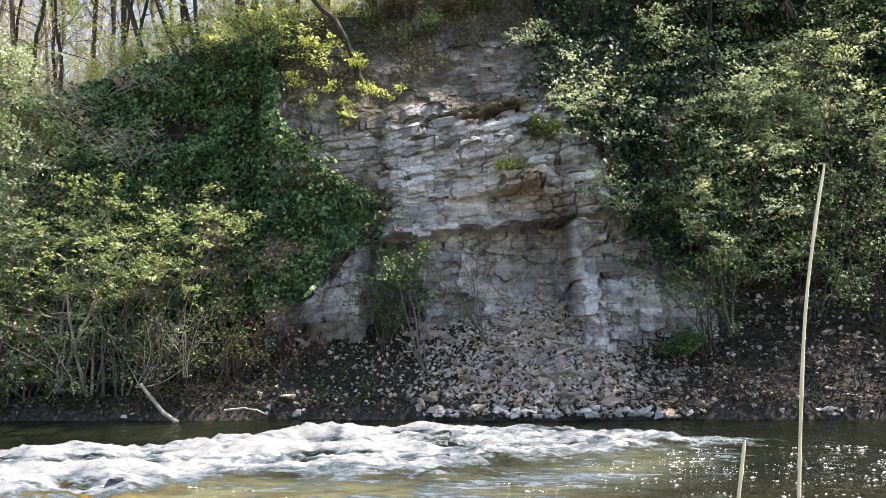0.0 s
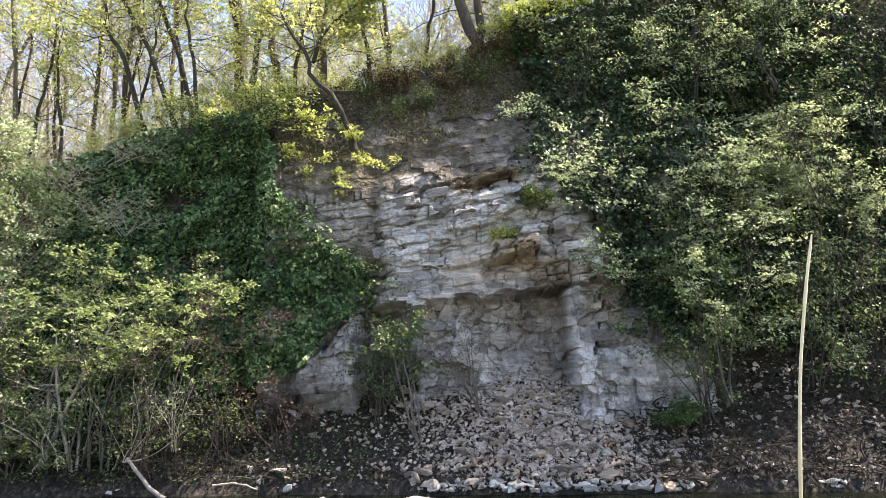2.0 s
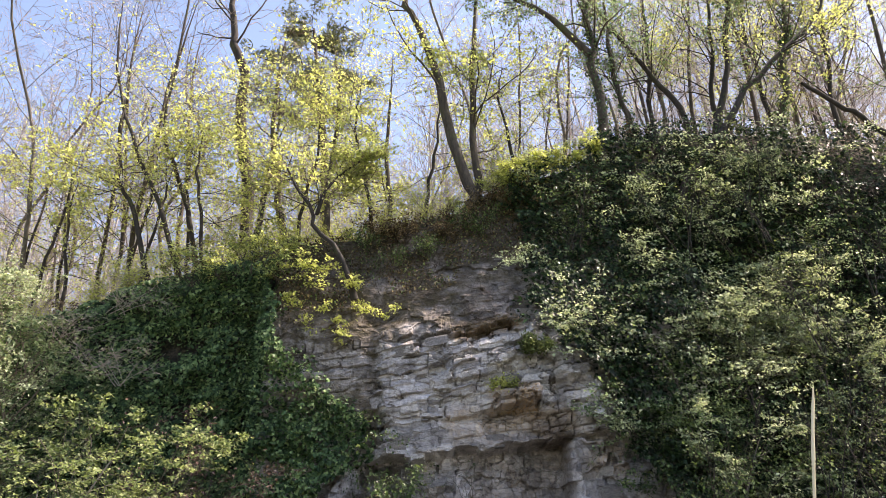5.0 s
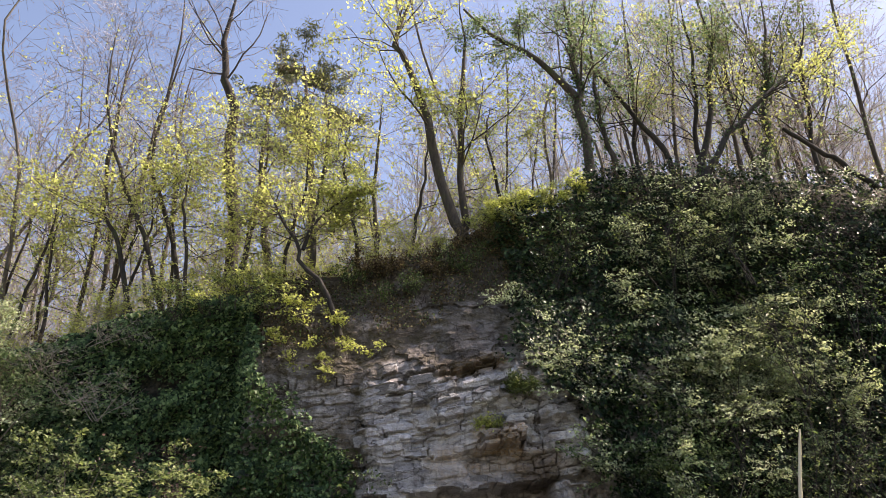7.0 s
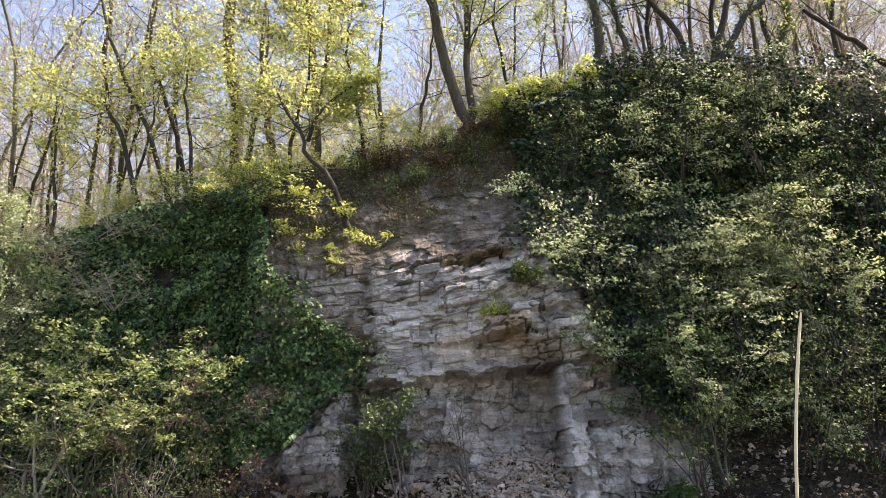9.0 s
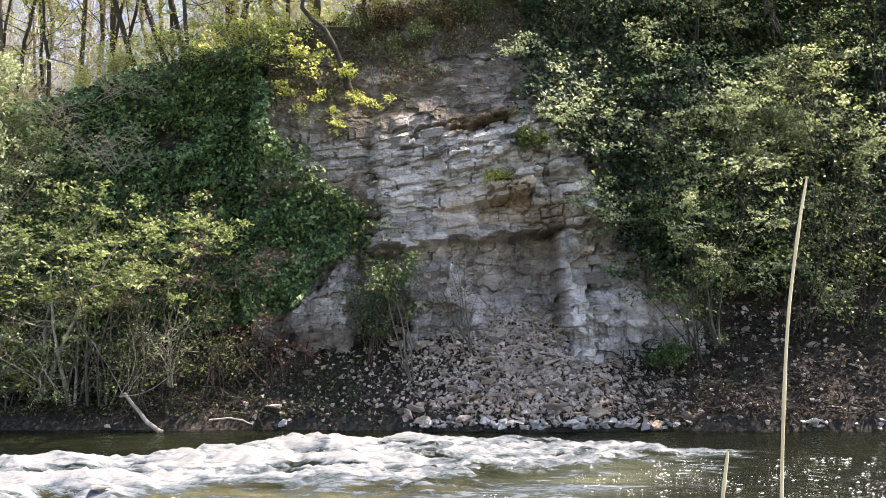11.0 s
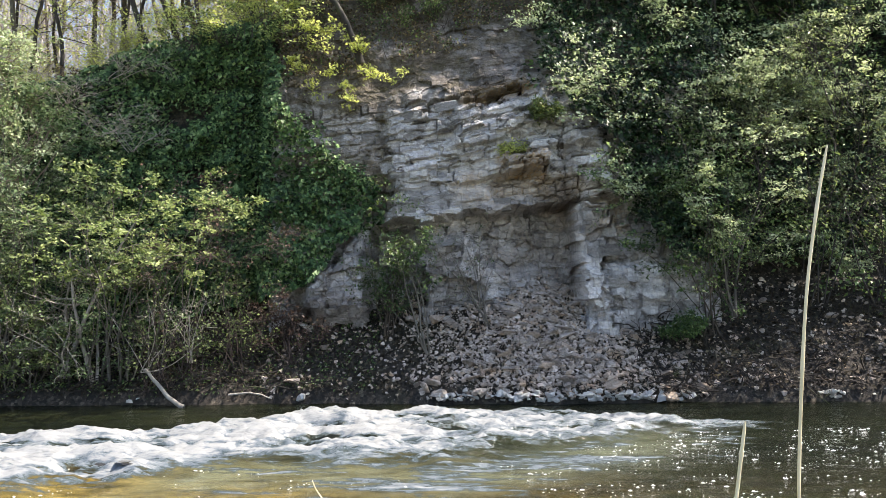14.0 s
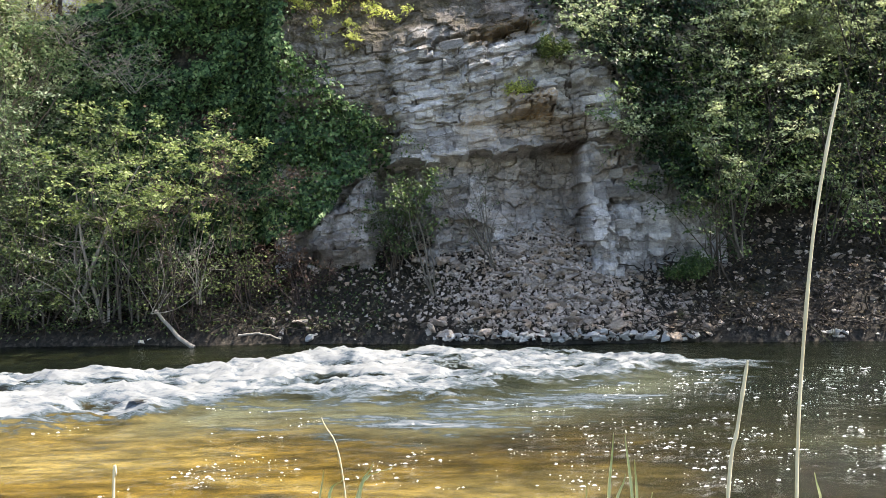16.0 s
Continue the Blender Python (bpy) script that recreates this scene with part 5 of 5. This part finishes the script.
build_tree("tree", "slender tree with yellow green leaves", 316, tree_to_ground(-3.4, 20.6, [(-3.5, 20.6, 13), (-3.3, 20.6, 16), (-3.6, 20.6, 18.5)]), 0.12, 0.03, 13, 0.42, 0.25, 10, SPRING, 0.09, BARK, bare_top=0.2, level=0.25)

for k, (x, y, h, lean) in enumerate(((-6.9, 19.8, 5.5, -0.6), (-5.6, 20.4, 6.5, 0.4), (-4.2, 19.6, 5.0, 0.5), (-1.9, 19.8, 6.0, -0.7), (-0.4, 20.2, 5.5, 0.5), (2.6, 20.2, 5.0, -0.5), (-12.6, 21.2, 6.0, 0.5), (-11.2, 20.6, 5.0, -0.4),
                                         (-10.2, 21.8, 7.0, 0.6), (-9.2, 20.8, 5.2, 0.4), (-8.1, 22.0, 6.5, -0.5), (-14.2, 22.6, 7.0, 0.5), (-6.3, 22.4, 7.5, 0.4), (-13.2, 24.0, 8.0, -0.5))):
    z = float(land(x, y))
    build_tree("tree", "small tree with layered yellow green spring leaves", 320 + k, [(x, y, z - 0.2), (x + lean * 0.4, y, z + h * 0.35), (x + lean, y, z + h * 0.7), (x + lean * 0.8, y, z + h)], 0.07, 0.02,
               12, 0.62, 0.3, 7, SPRING, 0.09, BARK_DARK, group="small spring trees", crown_z=0.25, level=0.22)


def build_pine(label, seed, trunk, r0, r1):
    """A pine: bare straight trunk, high layered limbs with tufts of needles."""
    rng = np.random.default_rng(seed)
    base = np.array(trunk[0], float)
    line = resample(np.array(trunk, float) - base, 14)
    tree = thing("pine_tree", label, "tree", at=base)
    trunk_part = part("trunk", tubes("trunk", [(line, np.linspace(r0, r1, 14))], 8), BARK, tree)
    big = offspring(rng, [(line, np.linspace(r0, r1, 14))], 24, 0.3, 0.3, 0.8, 0.03, 6, 0.5, 1.0, 0.15)
    for limb in big:
        part("limb", tubes("limb", [limb], 5), BARK_DARK, trunk_part)
    tw = offspring(rng, big, 9, 0.35, 0.5, 0.6, 0.03, 3, 0.25, 1.0, 0.2, 0.1, 0.4)
    tagged(part("branchwork", tubes("branchwork", tw, 3), TWIG, tree), kind="stuff")
    spots = tips(rng, tw, 40, 0.16, 0.35, 0.25)
    tagged(part("needles", leaf_mesh("needles", spots, rng, 0.22, (0, 0, 0.6), 0.8, -0.2, 0.16), NEEDLE, tree), kind="stuff")


build_pine("tall pine with grey green needle tufts behind the leafy trees", 330, tree_to_ground(-4.3, 26, [(-4.6, 26, 16.5), (-5.0, 26, 19.8), (-5.5, 26, 23.6)]), 0.22, 0.06)

# trees further into the wood: a few grown once, then repeated
wood = []
for k in range(5):
    r = np.random.default_rng(400 + k)
    h = 13 + 4 * r.random()
    b = 0.5 * r.normal(size=2)
    # pale bark and twigs carry the haze of the deeper wood in their colour
    wood.append(build_tree("tree", "bare grey woodland tree with fine twigs" if k < 2 else "woodland tree with thin spring leaves", 410 + k,
                           [(0, 0, -0.3), (b[0] * 1.4, 0, h * 0.25), (b[0] * 0.5, b[1], h * 0.5), (b[0] * 2.0, b[1] * 2, h * 0.75), (b[0] * 1.6, b[1], h)], 0.06 + 0.04 * r.random(), 0.02, 15, 0.34, 0.2,
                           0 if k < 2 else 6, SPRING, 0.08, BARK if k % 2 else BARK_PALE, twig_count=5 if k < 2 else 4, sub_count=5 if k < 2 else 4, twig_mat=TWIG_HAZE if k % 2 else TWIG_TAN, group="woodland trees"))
r = np.random.default_rng(450)
spots = []
while len(spots) < 44:
    y = 25.0 + 34 * r.random() ** 1.2
    x = r.uniform(-0.82, 0.74) * y
    if all((x - a) ** 2 + (y - b) ** 2 > 1.6 for a, b in spots):
        spots.append((x, y))
spots += [(8.5, 23.5), (10.5, 25.0), (12.6, 24.0), (14.5, 26.0), (16.5, 24.6), (13.5, 28.5), (18.5, 28.0), (10.0, 29.0), (16.0, 31.0), (20.5, 33.0), (12.0, 33.0), (7.2, 26.5), (-13.5, 22.5), (-12.0, 24.0), (-15.0, 24.5), (-10.6, 23.2), (-16.5, 27.0), (-13.0, 27.5), (-9.2, 25.5), (-17.5, 30.0)]
spots += [(11.0 + 11.0 * r.random(), 22.5 + 12.0 * r.random()) for _ in range(16)]
for k, (x, y) in enumerate(spots):
    m = pose(x, y, float(land(x, y)), 0, 0, 360 * r.random()) @ Matrix.Scale(0.8 + 0.45 * r.random(), 4)
    if k < 5:
        wood[k].matrix_basis = m
    else:
        copy_thing(wood[k % 2 if k >= 56 or k % 3 == 0 else k % 5], m)

# the wood goes on behind: many thin stems, fine twigs and a few leaves
def far_wood(seed, count):
    r = np.random.default_rng(seed)
    lines, spots = [], []
    for _ in range(count):
        y = 32 + 44 * r.random()
        x = r.uniform(-0.8, 0.78) * y
        z, h = float(land(x, y)), 12 + 10 * r.random()
        stem = shoot(r, (x, y, z - 0.3), (0.1 * r.normal(), 0.1 * r.normal(), 1), h, 0.09 + 0.06 * r.random(), 0.02, 6, 0.06, 0.02)
        side = offspring(r, [stem], 16, 0.28, 0.4, 0.5, 0.06, 2, 0.15, 1.0, 0.15, 0.2)
        fine = offspring(r, side, 7, 0.5, 0.6, 0.5, 0.03, 1, 0.1, 1.0, 0.2)
        lines += [stem] + side + [(p, np.maximum(q, 0.012)) for p, q in fine]
        if r.random() < 0.4:
            spots.append(tips(r, fine, 4, 0.25, 0.2, 0.5))
    wood_ob = thing("far_wood", "distant spring wood of thin bare stems and fine tan twigs", "wood")
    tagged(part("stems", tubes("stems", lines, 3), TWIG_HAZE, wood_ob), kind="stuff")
    tagged(part("crowns", leaf_mesh("crowns", np.concatenate(spots), r, 0.12, (0.3, -0.3, 0.7), 0.75), SPRING, wood_ob), kind="stuff")
    return tagged(wood_ob, "distant spring wood of thin bare stems and fine tan twigs", "wood", kind="stuff")


far_wood(470, 290)

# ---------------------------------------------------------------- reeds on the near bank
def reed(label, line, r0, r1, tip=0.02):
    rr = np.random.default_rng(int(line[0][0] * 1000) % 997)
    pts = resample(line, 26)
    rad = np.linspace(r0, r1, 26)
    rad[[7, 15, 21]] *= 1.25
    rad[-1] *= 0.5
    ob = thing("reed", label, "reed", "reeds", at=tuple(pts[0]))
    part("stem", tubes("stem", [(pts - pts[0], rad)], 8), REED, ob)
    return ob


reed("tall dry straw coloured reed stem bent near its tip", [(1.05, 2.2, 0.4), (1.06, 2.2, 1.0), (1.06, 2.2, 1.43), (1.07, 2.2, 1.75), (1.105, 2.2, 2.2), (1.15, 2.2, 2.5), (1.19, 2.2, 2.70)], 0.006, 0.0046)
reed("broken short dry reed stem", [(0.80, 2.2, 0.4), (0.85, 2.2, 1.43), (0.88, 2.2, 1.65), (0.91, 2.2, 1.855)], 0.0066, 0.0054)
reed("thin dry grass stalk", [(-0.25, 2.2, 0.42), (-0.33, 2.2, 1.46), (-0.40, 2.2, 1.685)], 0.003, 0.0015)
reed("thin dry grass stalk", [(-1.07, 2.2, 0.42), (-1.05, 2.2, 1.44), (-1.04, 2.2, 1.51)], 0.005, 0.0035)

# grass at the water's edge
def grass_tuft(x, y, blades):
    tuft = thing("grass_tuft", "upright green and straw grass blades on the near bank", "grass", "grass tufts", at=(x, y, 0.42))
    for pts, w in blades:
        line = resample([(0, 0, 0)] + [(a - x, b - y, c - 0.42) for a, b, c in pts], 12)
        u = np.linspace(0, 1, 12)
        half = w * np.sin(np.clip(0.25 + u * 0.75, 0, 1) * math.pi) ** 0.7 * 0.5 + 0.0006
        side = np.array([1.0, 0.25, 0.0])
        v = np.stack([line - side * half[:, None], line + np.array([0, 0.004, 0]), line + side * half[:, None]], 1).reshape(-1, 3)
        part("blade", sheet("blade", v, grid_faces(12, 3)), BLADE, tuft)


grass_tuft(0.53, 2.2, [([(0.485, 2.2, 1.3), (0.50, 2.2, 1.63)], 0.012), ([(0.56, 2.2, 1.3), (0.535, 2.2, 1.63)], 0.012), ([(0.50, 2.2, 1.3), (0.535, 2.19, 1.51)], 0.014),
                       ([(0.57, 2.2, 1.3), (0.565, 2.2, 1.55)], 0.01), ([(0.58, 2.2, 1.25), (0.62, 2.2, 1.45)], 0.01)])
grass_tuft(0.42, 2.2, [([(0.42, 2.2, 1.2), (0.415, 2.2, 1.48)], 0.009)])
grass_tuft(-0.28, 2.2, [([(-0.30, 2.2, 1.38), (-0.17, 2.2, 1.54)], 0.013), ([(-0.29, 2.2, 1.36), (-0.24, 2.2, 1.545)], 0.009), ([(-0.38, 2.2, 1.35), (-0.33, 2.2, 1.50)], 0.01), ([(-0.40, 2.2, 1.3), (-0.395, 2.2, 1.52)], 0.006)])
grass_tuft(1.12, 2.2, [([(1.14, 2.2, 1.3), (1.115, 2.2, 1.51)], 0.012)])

# ---------------------------------------------------------------- sticks, roots and driftwood on the far bank
def stick(name, label, line, r0, r1, mat, category="branch", group=""):
    pts = resample(line, 12)
    pts[1:-1] += np.random.default_rng(int(abs(line[0][0]) * 100)).normal(size=(10, 3)) * r0 * 0.3
    ob = part(name, tubes(name, [(pts - pts[0], np.linspace(r0, r1, 12))], 8), mat)
    ob.location = pts[0]
    return tagged(ob, label, category, group)


stick("log", "pale dead log sloping down into the water", [(-6.35, 15.2, 0.72), (-6.0, 15.0, 0.45), (-5.7, 14.85, 0.18), (-5.35, 14.75, 0.0)], 0.035, 0.05, DEAD, "log")
stick("dead_branch", "bleached fallen branch on the bank", [(-6.4, 15.15, 0.66), (-5.9, 15.1, 0.75), (-5.5, 15.1, 1.0), (-5.15, 15.15, 1.3)], 0.013, 0.007, DEAD)
stick("dead_branch", "bleached driftwood caught at the water line", [(-4.5, 14.95, 0.22), (-4.0, 14.9, 0.25), (-3.6, 14.95, 0.14)], 0.025, 0.012, DEAD)
stick("dead_branch", "leaning dark dead pole on the cliff shoulder", [(13.9, 18.6, 13.3), (12.7, 18.7, 14.5), (11.5, 18.8, 15.6)], 0.10, 0.06, BARK_DARK)

r = np.random.default_rng(500)
roots = []
for _ in range(800):
    right = r.random() < 0.6
    x = r.uniform(4.2, 10.5) if right else r.uniform(-10.5, -2.0)
    y = float(shore(x)) + 0.1 + 2.1 * r.random() ** 1.6
    p = np.array([x, y - 0.05, float(land(x, y)) + 0.03])
    roots.append(shoot(r, p, (r.normal() * 0.9, -0.5 + 0.3 * r.normal(), -0.1 + 0.5 * r.normal()), 0.3 + 0.8 * r.random(), 0.006 + 0.014 * r.random(), 0.003, 6, 0.3, 0.0))
# dark bark here puts the shade of the overhanging leaves into the roots
tagged(part("roots", tubes("roots", roots, 4), BARK_DARK), "tangle of brown roots and dead sticks on the bank", "roots", kind="stuff")
hang = []
for _ in range(260):
    x = r.uniform(-4.2, 2.4)
    z = float(crest(x)) - 0.2 - 2.6 * r.random()
    p = np.array([x, float(front(np.array([x]), np.array([z]))[0]) - 0.15, z])
    hang.append(shoot(r, p, (0.6 * r.normal(), -0.5, 0.4 * r.normal()), 0.4 + 0.6 * r.random(), 0.008, 0.003, 6, 0.25, -0.12))
tagged(part("hanging_roots", tubes("hanging_roots", hang, 3), TWIG), "dry brown roots and stems hanging from the cliff top", "roots", kind="stuff")


def strewn(name, label, seed, n, mat, size, x0, x1, place, facing=(0, -0.4, 0.9)):
    q = np.random.default_rng(seed)
    pts = place(q, q.uniform(x0, x1, n))
    return tagged(part(name, leaf_mesh(name, pts, q, size, facing, 0.5), mat), label, "leaves", kind="stuff")


def on_bank(q, x):
    y = shore(x) + 0.05 + 2.3 * q.random(len(x))
    return np.stack([x, y, land(x, y) + 0.02 + 0.05 * q.random(len(x))], 1)


def on_top(q, x):
    z = crest(x) - 0.1 - 2.7 * q.random(len(x)) ** 1.2
    keep = (box(x, z, 0.55, 2.1, 7.2, 9.2, 0.2) < 0.5) & (fbm(x * 1.4, z * 1.4, octaves=3, seed=515) + 0.1 * (z - 8.5) > 0.47)
    x, z = x[keep], z[keep]
    return np.stack([x, front(x, z) - 0.08 - 0.25 * q.random(len(x)), z], 1)


strewn("fallen_leaves", "dry brown leaves lying over the bank", 510, 16000, LITTER, 0.075, -12, 12, on_bank)
strewn("dry_growth", "dead brown leaves and grass hanging at the cliff top", 511, 8000, DRY, 0.06, -4.4, 2.6, on_top, (0, -0.8, 0.4))
strewn("moss_growth", "dark green low growth at the cliff top", 512, 2600, SHRUB, 0.06, -4.4, 2.6, on_top, (0, -0.8, 0.4))
strewn("bank_herbs", "small green herbs among the leaves of the bank", 513, 5000, SHRUB, 0.06, -12, -1.5, on_bank)

# ---------------------------------------------------------------- rubble below the cliff
VARIANTS = [hull(600 + k, 10, 0.7) for k in range(12)]
talus = tagged(new("rubble"), "slope of broken pale limestone rubble below the cliff", "rubble", kind="structure")
r = np.random.default_rng(610)


def rubble_place(count):
    x = np.concatenate([r.normal(2.3, 1.45, count * 6 // 7), r.uniform(-4.0, 10, count - count * 6 // 7)])
    y = shore(x) + 0.02 + 2.85 * r.random(count)
    return x, y


sx, sy = rubble_place(280)
for x, y in zip(sx, sy):
    size = 0.15 + 0.30 * r.random() ** 2
    part("stone", VARIANTS[r.integers(12)], STONE, talus,
         at=pose(x, y, float(land(x, y)) + size * 0.12, *(r.uniform(-25, 25, 2)), 360 * r.random()) @ Matrix.Diagonal((size * 1.25, size, size * 0.8, 1)))
shared = [mesh_arrays(hull(620 + k, 7, 0.7)) for k in range(12)]
pieces = []
sx, sy = rubble_place(17000)
sz = land(sx, sy)
for x, y, z in zip(sx, sy, sz):
    size = 0.03 + 0.17 * r.random() ** 3
    v, f = shared[r.integers(12)]
    a, b = r.random(2) * 2 * math.pi
    ca, sa, cb, sb = math.cos(a), math.sin(a), math.cos(b * 0.2), math.sin(b * 0.2)
    turn = np.array([[ca, -sa, 0], [sa, ca, 0], [0, 0, 1]]) @ np.array([[1, 0, 0], [0, cb, -sb], [0, sb, cb]])
    pieces.append((v @ turn.T * size + (x, y, z + size * 0.15), f))
tagged(part("small_stones", sheet("small_stones", *joined(pieces), False), GRAVEL, talus), kind="stuff")
# paler washed stones along the water
wash = tagged(new("washed_stones"), "row of pale washed stones along the water line", "stones", kind="structure")
WASH_MESH = [hull(660 + k, 10, 0.7) for k in range(12)]
for k in range(270):
    x = r.uniform(-0.2, 5.2) if k < 225 else (r.uniform(7.5, 10.5) if k < 262 else r.uniform(-10.5, -1.5))
    y = float(shore(np.array(x))) - 0.1 + 0.3 * r.random()
    size = 0.09 + 0.17 * r.random() ** 2
    part("stone", WASH_MESH[r.integers(12)], WASHED, wash, at=pose(x, y, 0.05 + size * 0.2 + 0.16 * r.random(), *(r.uniform(-25, 25, 2)), 360 * r.random()) @ Matrix.Diagonal((size * 1.3, size, size * 0.85, 1)))

# dark wet stones breaking the rapid
WET_MESH = [hull(690 + k, 11, 0.9) for k in range(4)]
for k, (x, y, wide, high) in enumerate(((-4.1, 9.5, 0.6, 0.09), (-4.5, 9.7, 0.45, 0.09), (-3.3, 10.6, 0.45, 0.14), (-2.7, 13.3, 0.4, 0.26), (-2.35, 13.5, 0.3, 0.3))):
    stone = part("stone", WET_MESH[k % 4], WET)
    stone.matrix_basis = pose(x, y, float(surface(np.array(x), np.array(y))) - 0.03, 12 * (k % 3 - 1), 9 * (k % 2), 40 * k) @ Matrix.Diagonal((wide, wide * 0.7, high * 1.6, 1))
    tagged(stone, "dark wet boulder breaking the white rapid", "stone", "river stones")

# ---------------------------------------------------------------- separate blocks standing out of the rock face
BLOCKS = [hull(640 + k, 0, 1.0, 0.3) for k in range(14)]
cells = []
for k in range(len(BEDS) - 1):
    thick = BEDS[k + 1] - BEDS[k]
    kk = np.array([k])
    w, sh = float(cell_width(kk, thick)[0]), float(row_shift(kk)[0])
    for j in range(int((-3.8 + sh) / w), int((6.2 + sh) / w) + 1):
        x = (j + 0.5) * w - sh
        s = (BEDS[k] + BEDS[k + 1]) / 2
        z = s
        for _ in range(8):
            z = s + z - float(bedding(np.array([x]), np.array([z]))[0])
        if not (1.9 < z < 7.6 and -3.6 < x < 5.6) or thick < 0.2 or (x < -1.6 and z > 5.2):
            continue
        if x < float(np.interp(z, *LEFT_EDGE)) - 0.1 or x > float(np.interp(z, *RIGHT_EDGE)) + 0.2 or z < float(foot(x)) - 0.3:
            continue
        chance = lattice(np.array([k]), np.array([j]), np.array([0]), 23)[0]
        if chance < 0.22 * float(evenness(np.array([x]), np.array([z]))[0]):
            cells.append((x, z, w, thick))
for x, z, w, thick in cells[:300]:
    px, pz = x + np.array([-0.35, 0, 0.35]) * w, z + np.array([0.0, 0.0, 0.0])
    y = float(np.median(face_y(px, pz)))
    slope = float(dip_at(z))
    lean = (float(face_y(np.array([x]), np.array([z + thick * 0.3]))[0]) - float(face_y(np.array([x]), np.array([z - thick * 0.3]))[0]))
    part("block", BLOCKS[r.integers(14)], BLOCK, cliff,
         at=pose(x, y + 0.155 - 0.07 * r.random(), z + 0.03 * r.normal(), 6 * r.normal(), -math.degrees(math.atan(slope)) + 3 * r.normal(), 9 * r.normal()) @ Matrix.Diagonal((min(w, 0.7) * r.uniform(0.5, 1.0), 0.34, min(thick, 0.3) * r.uniform(0.7, 1.05), 1)))
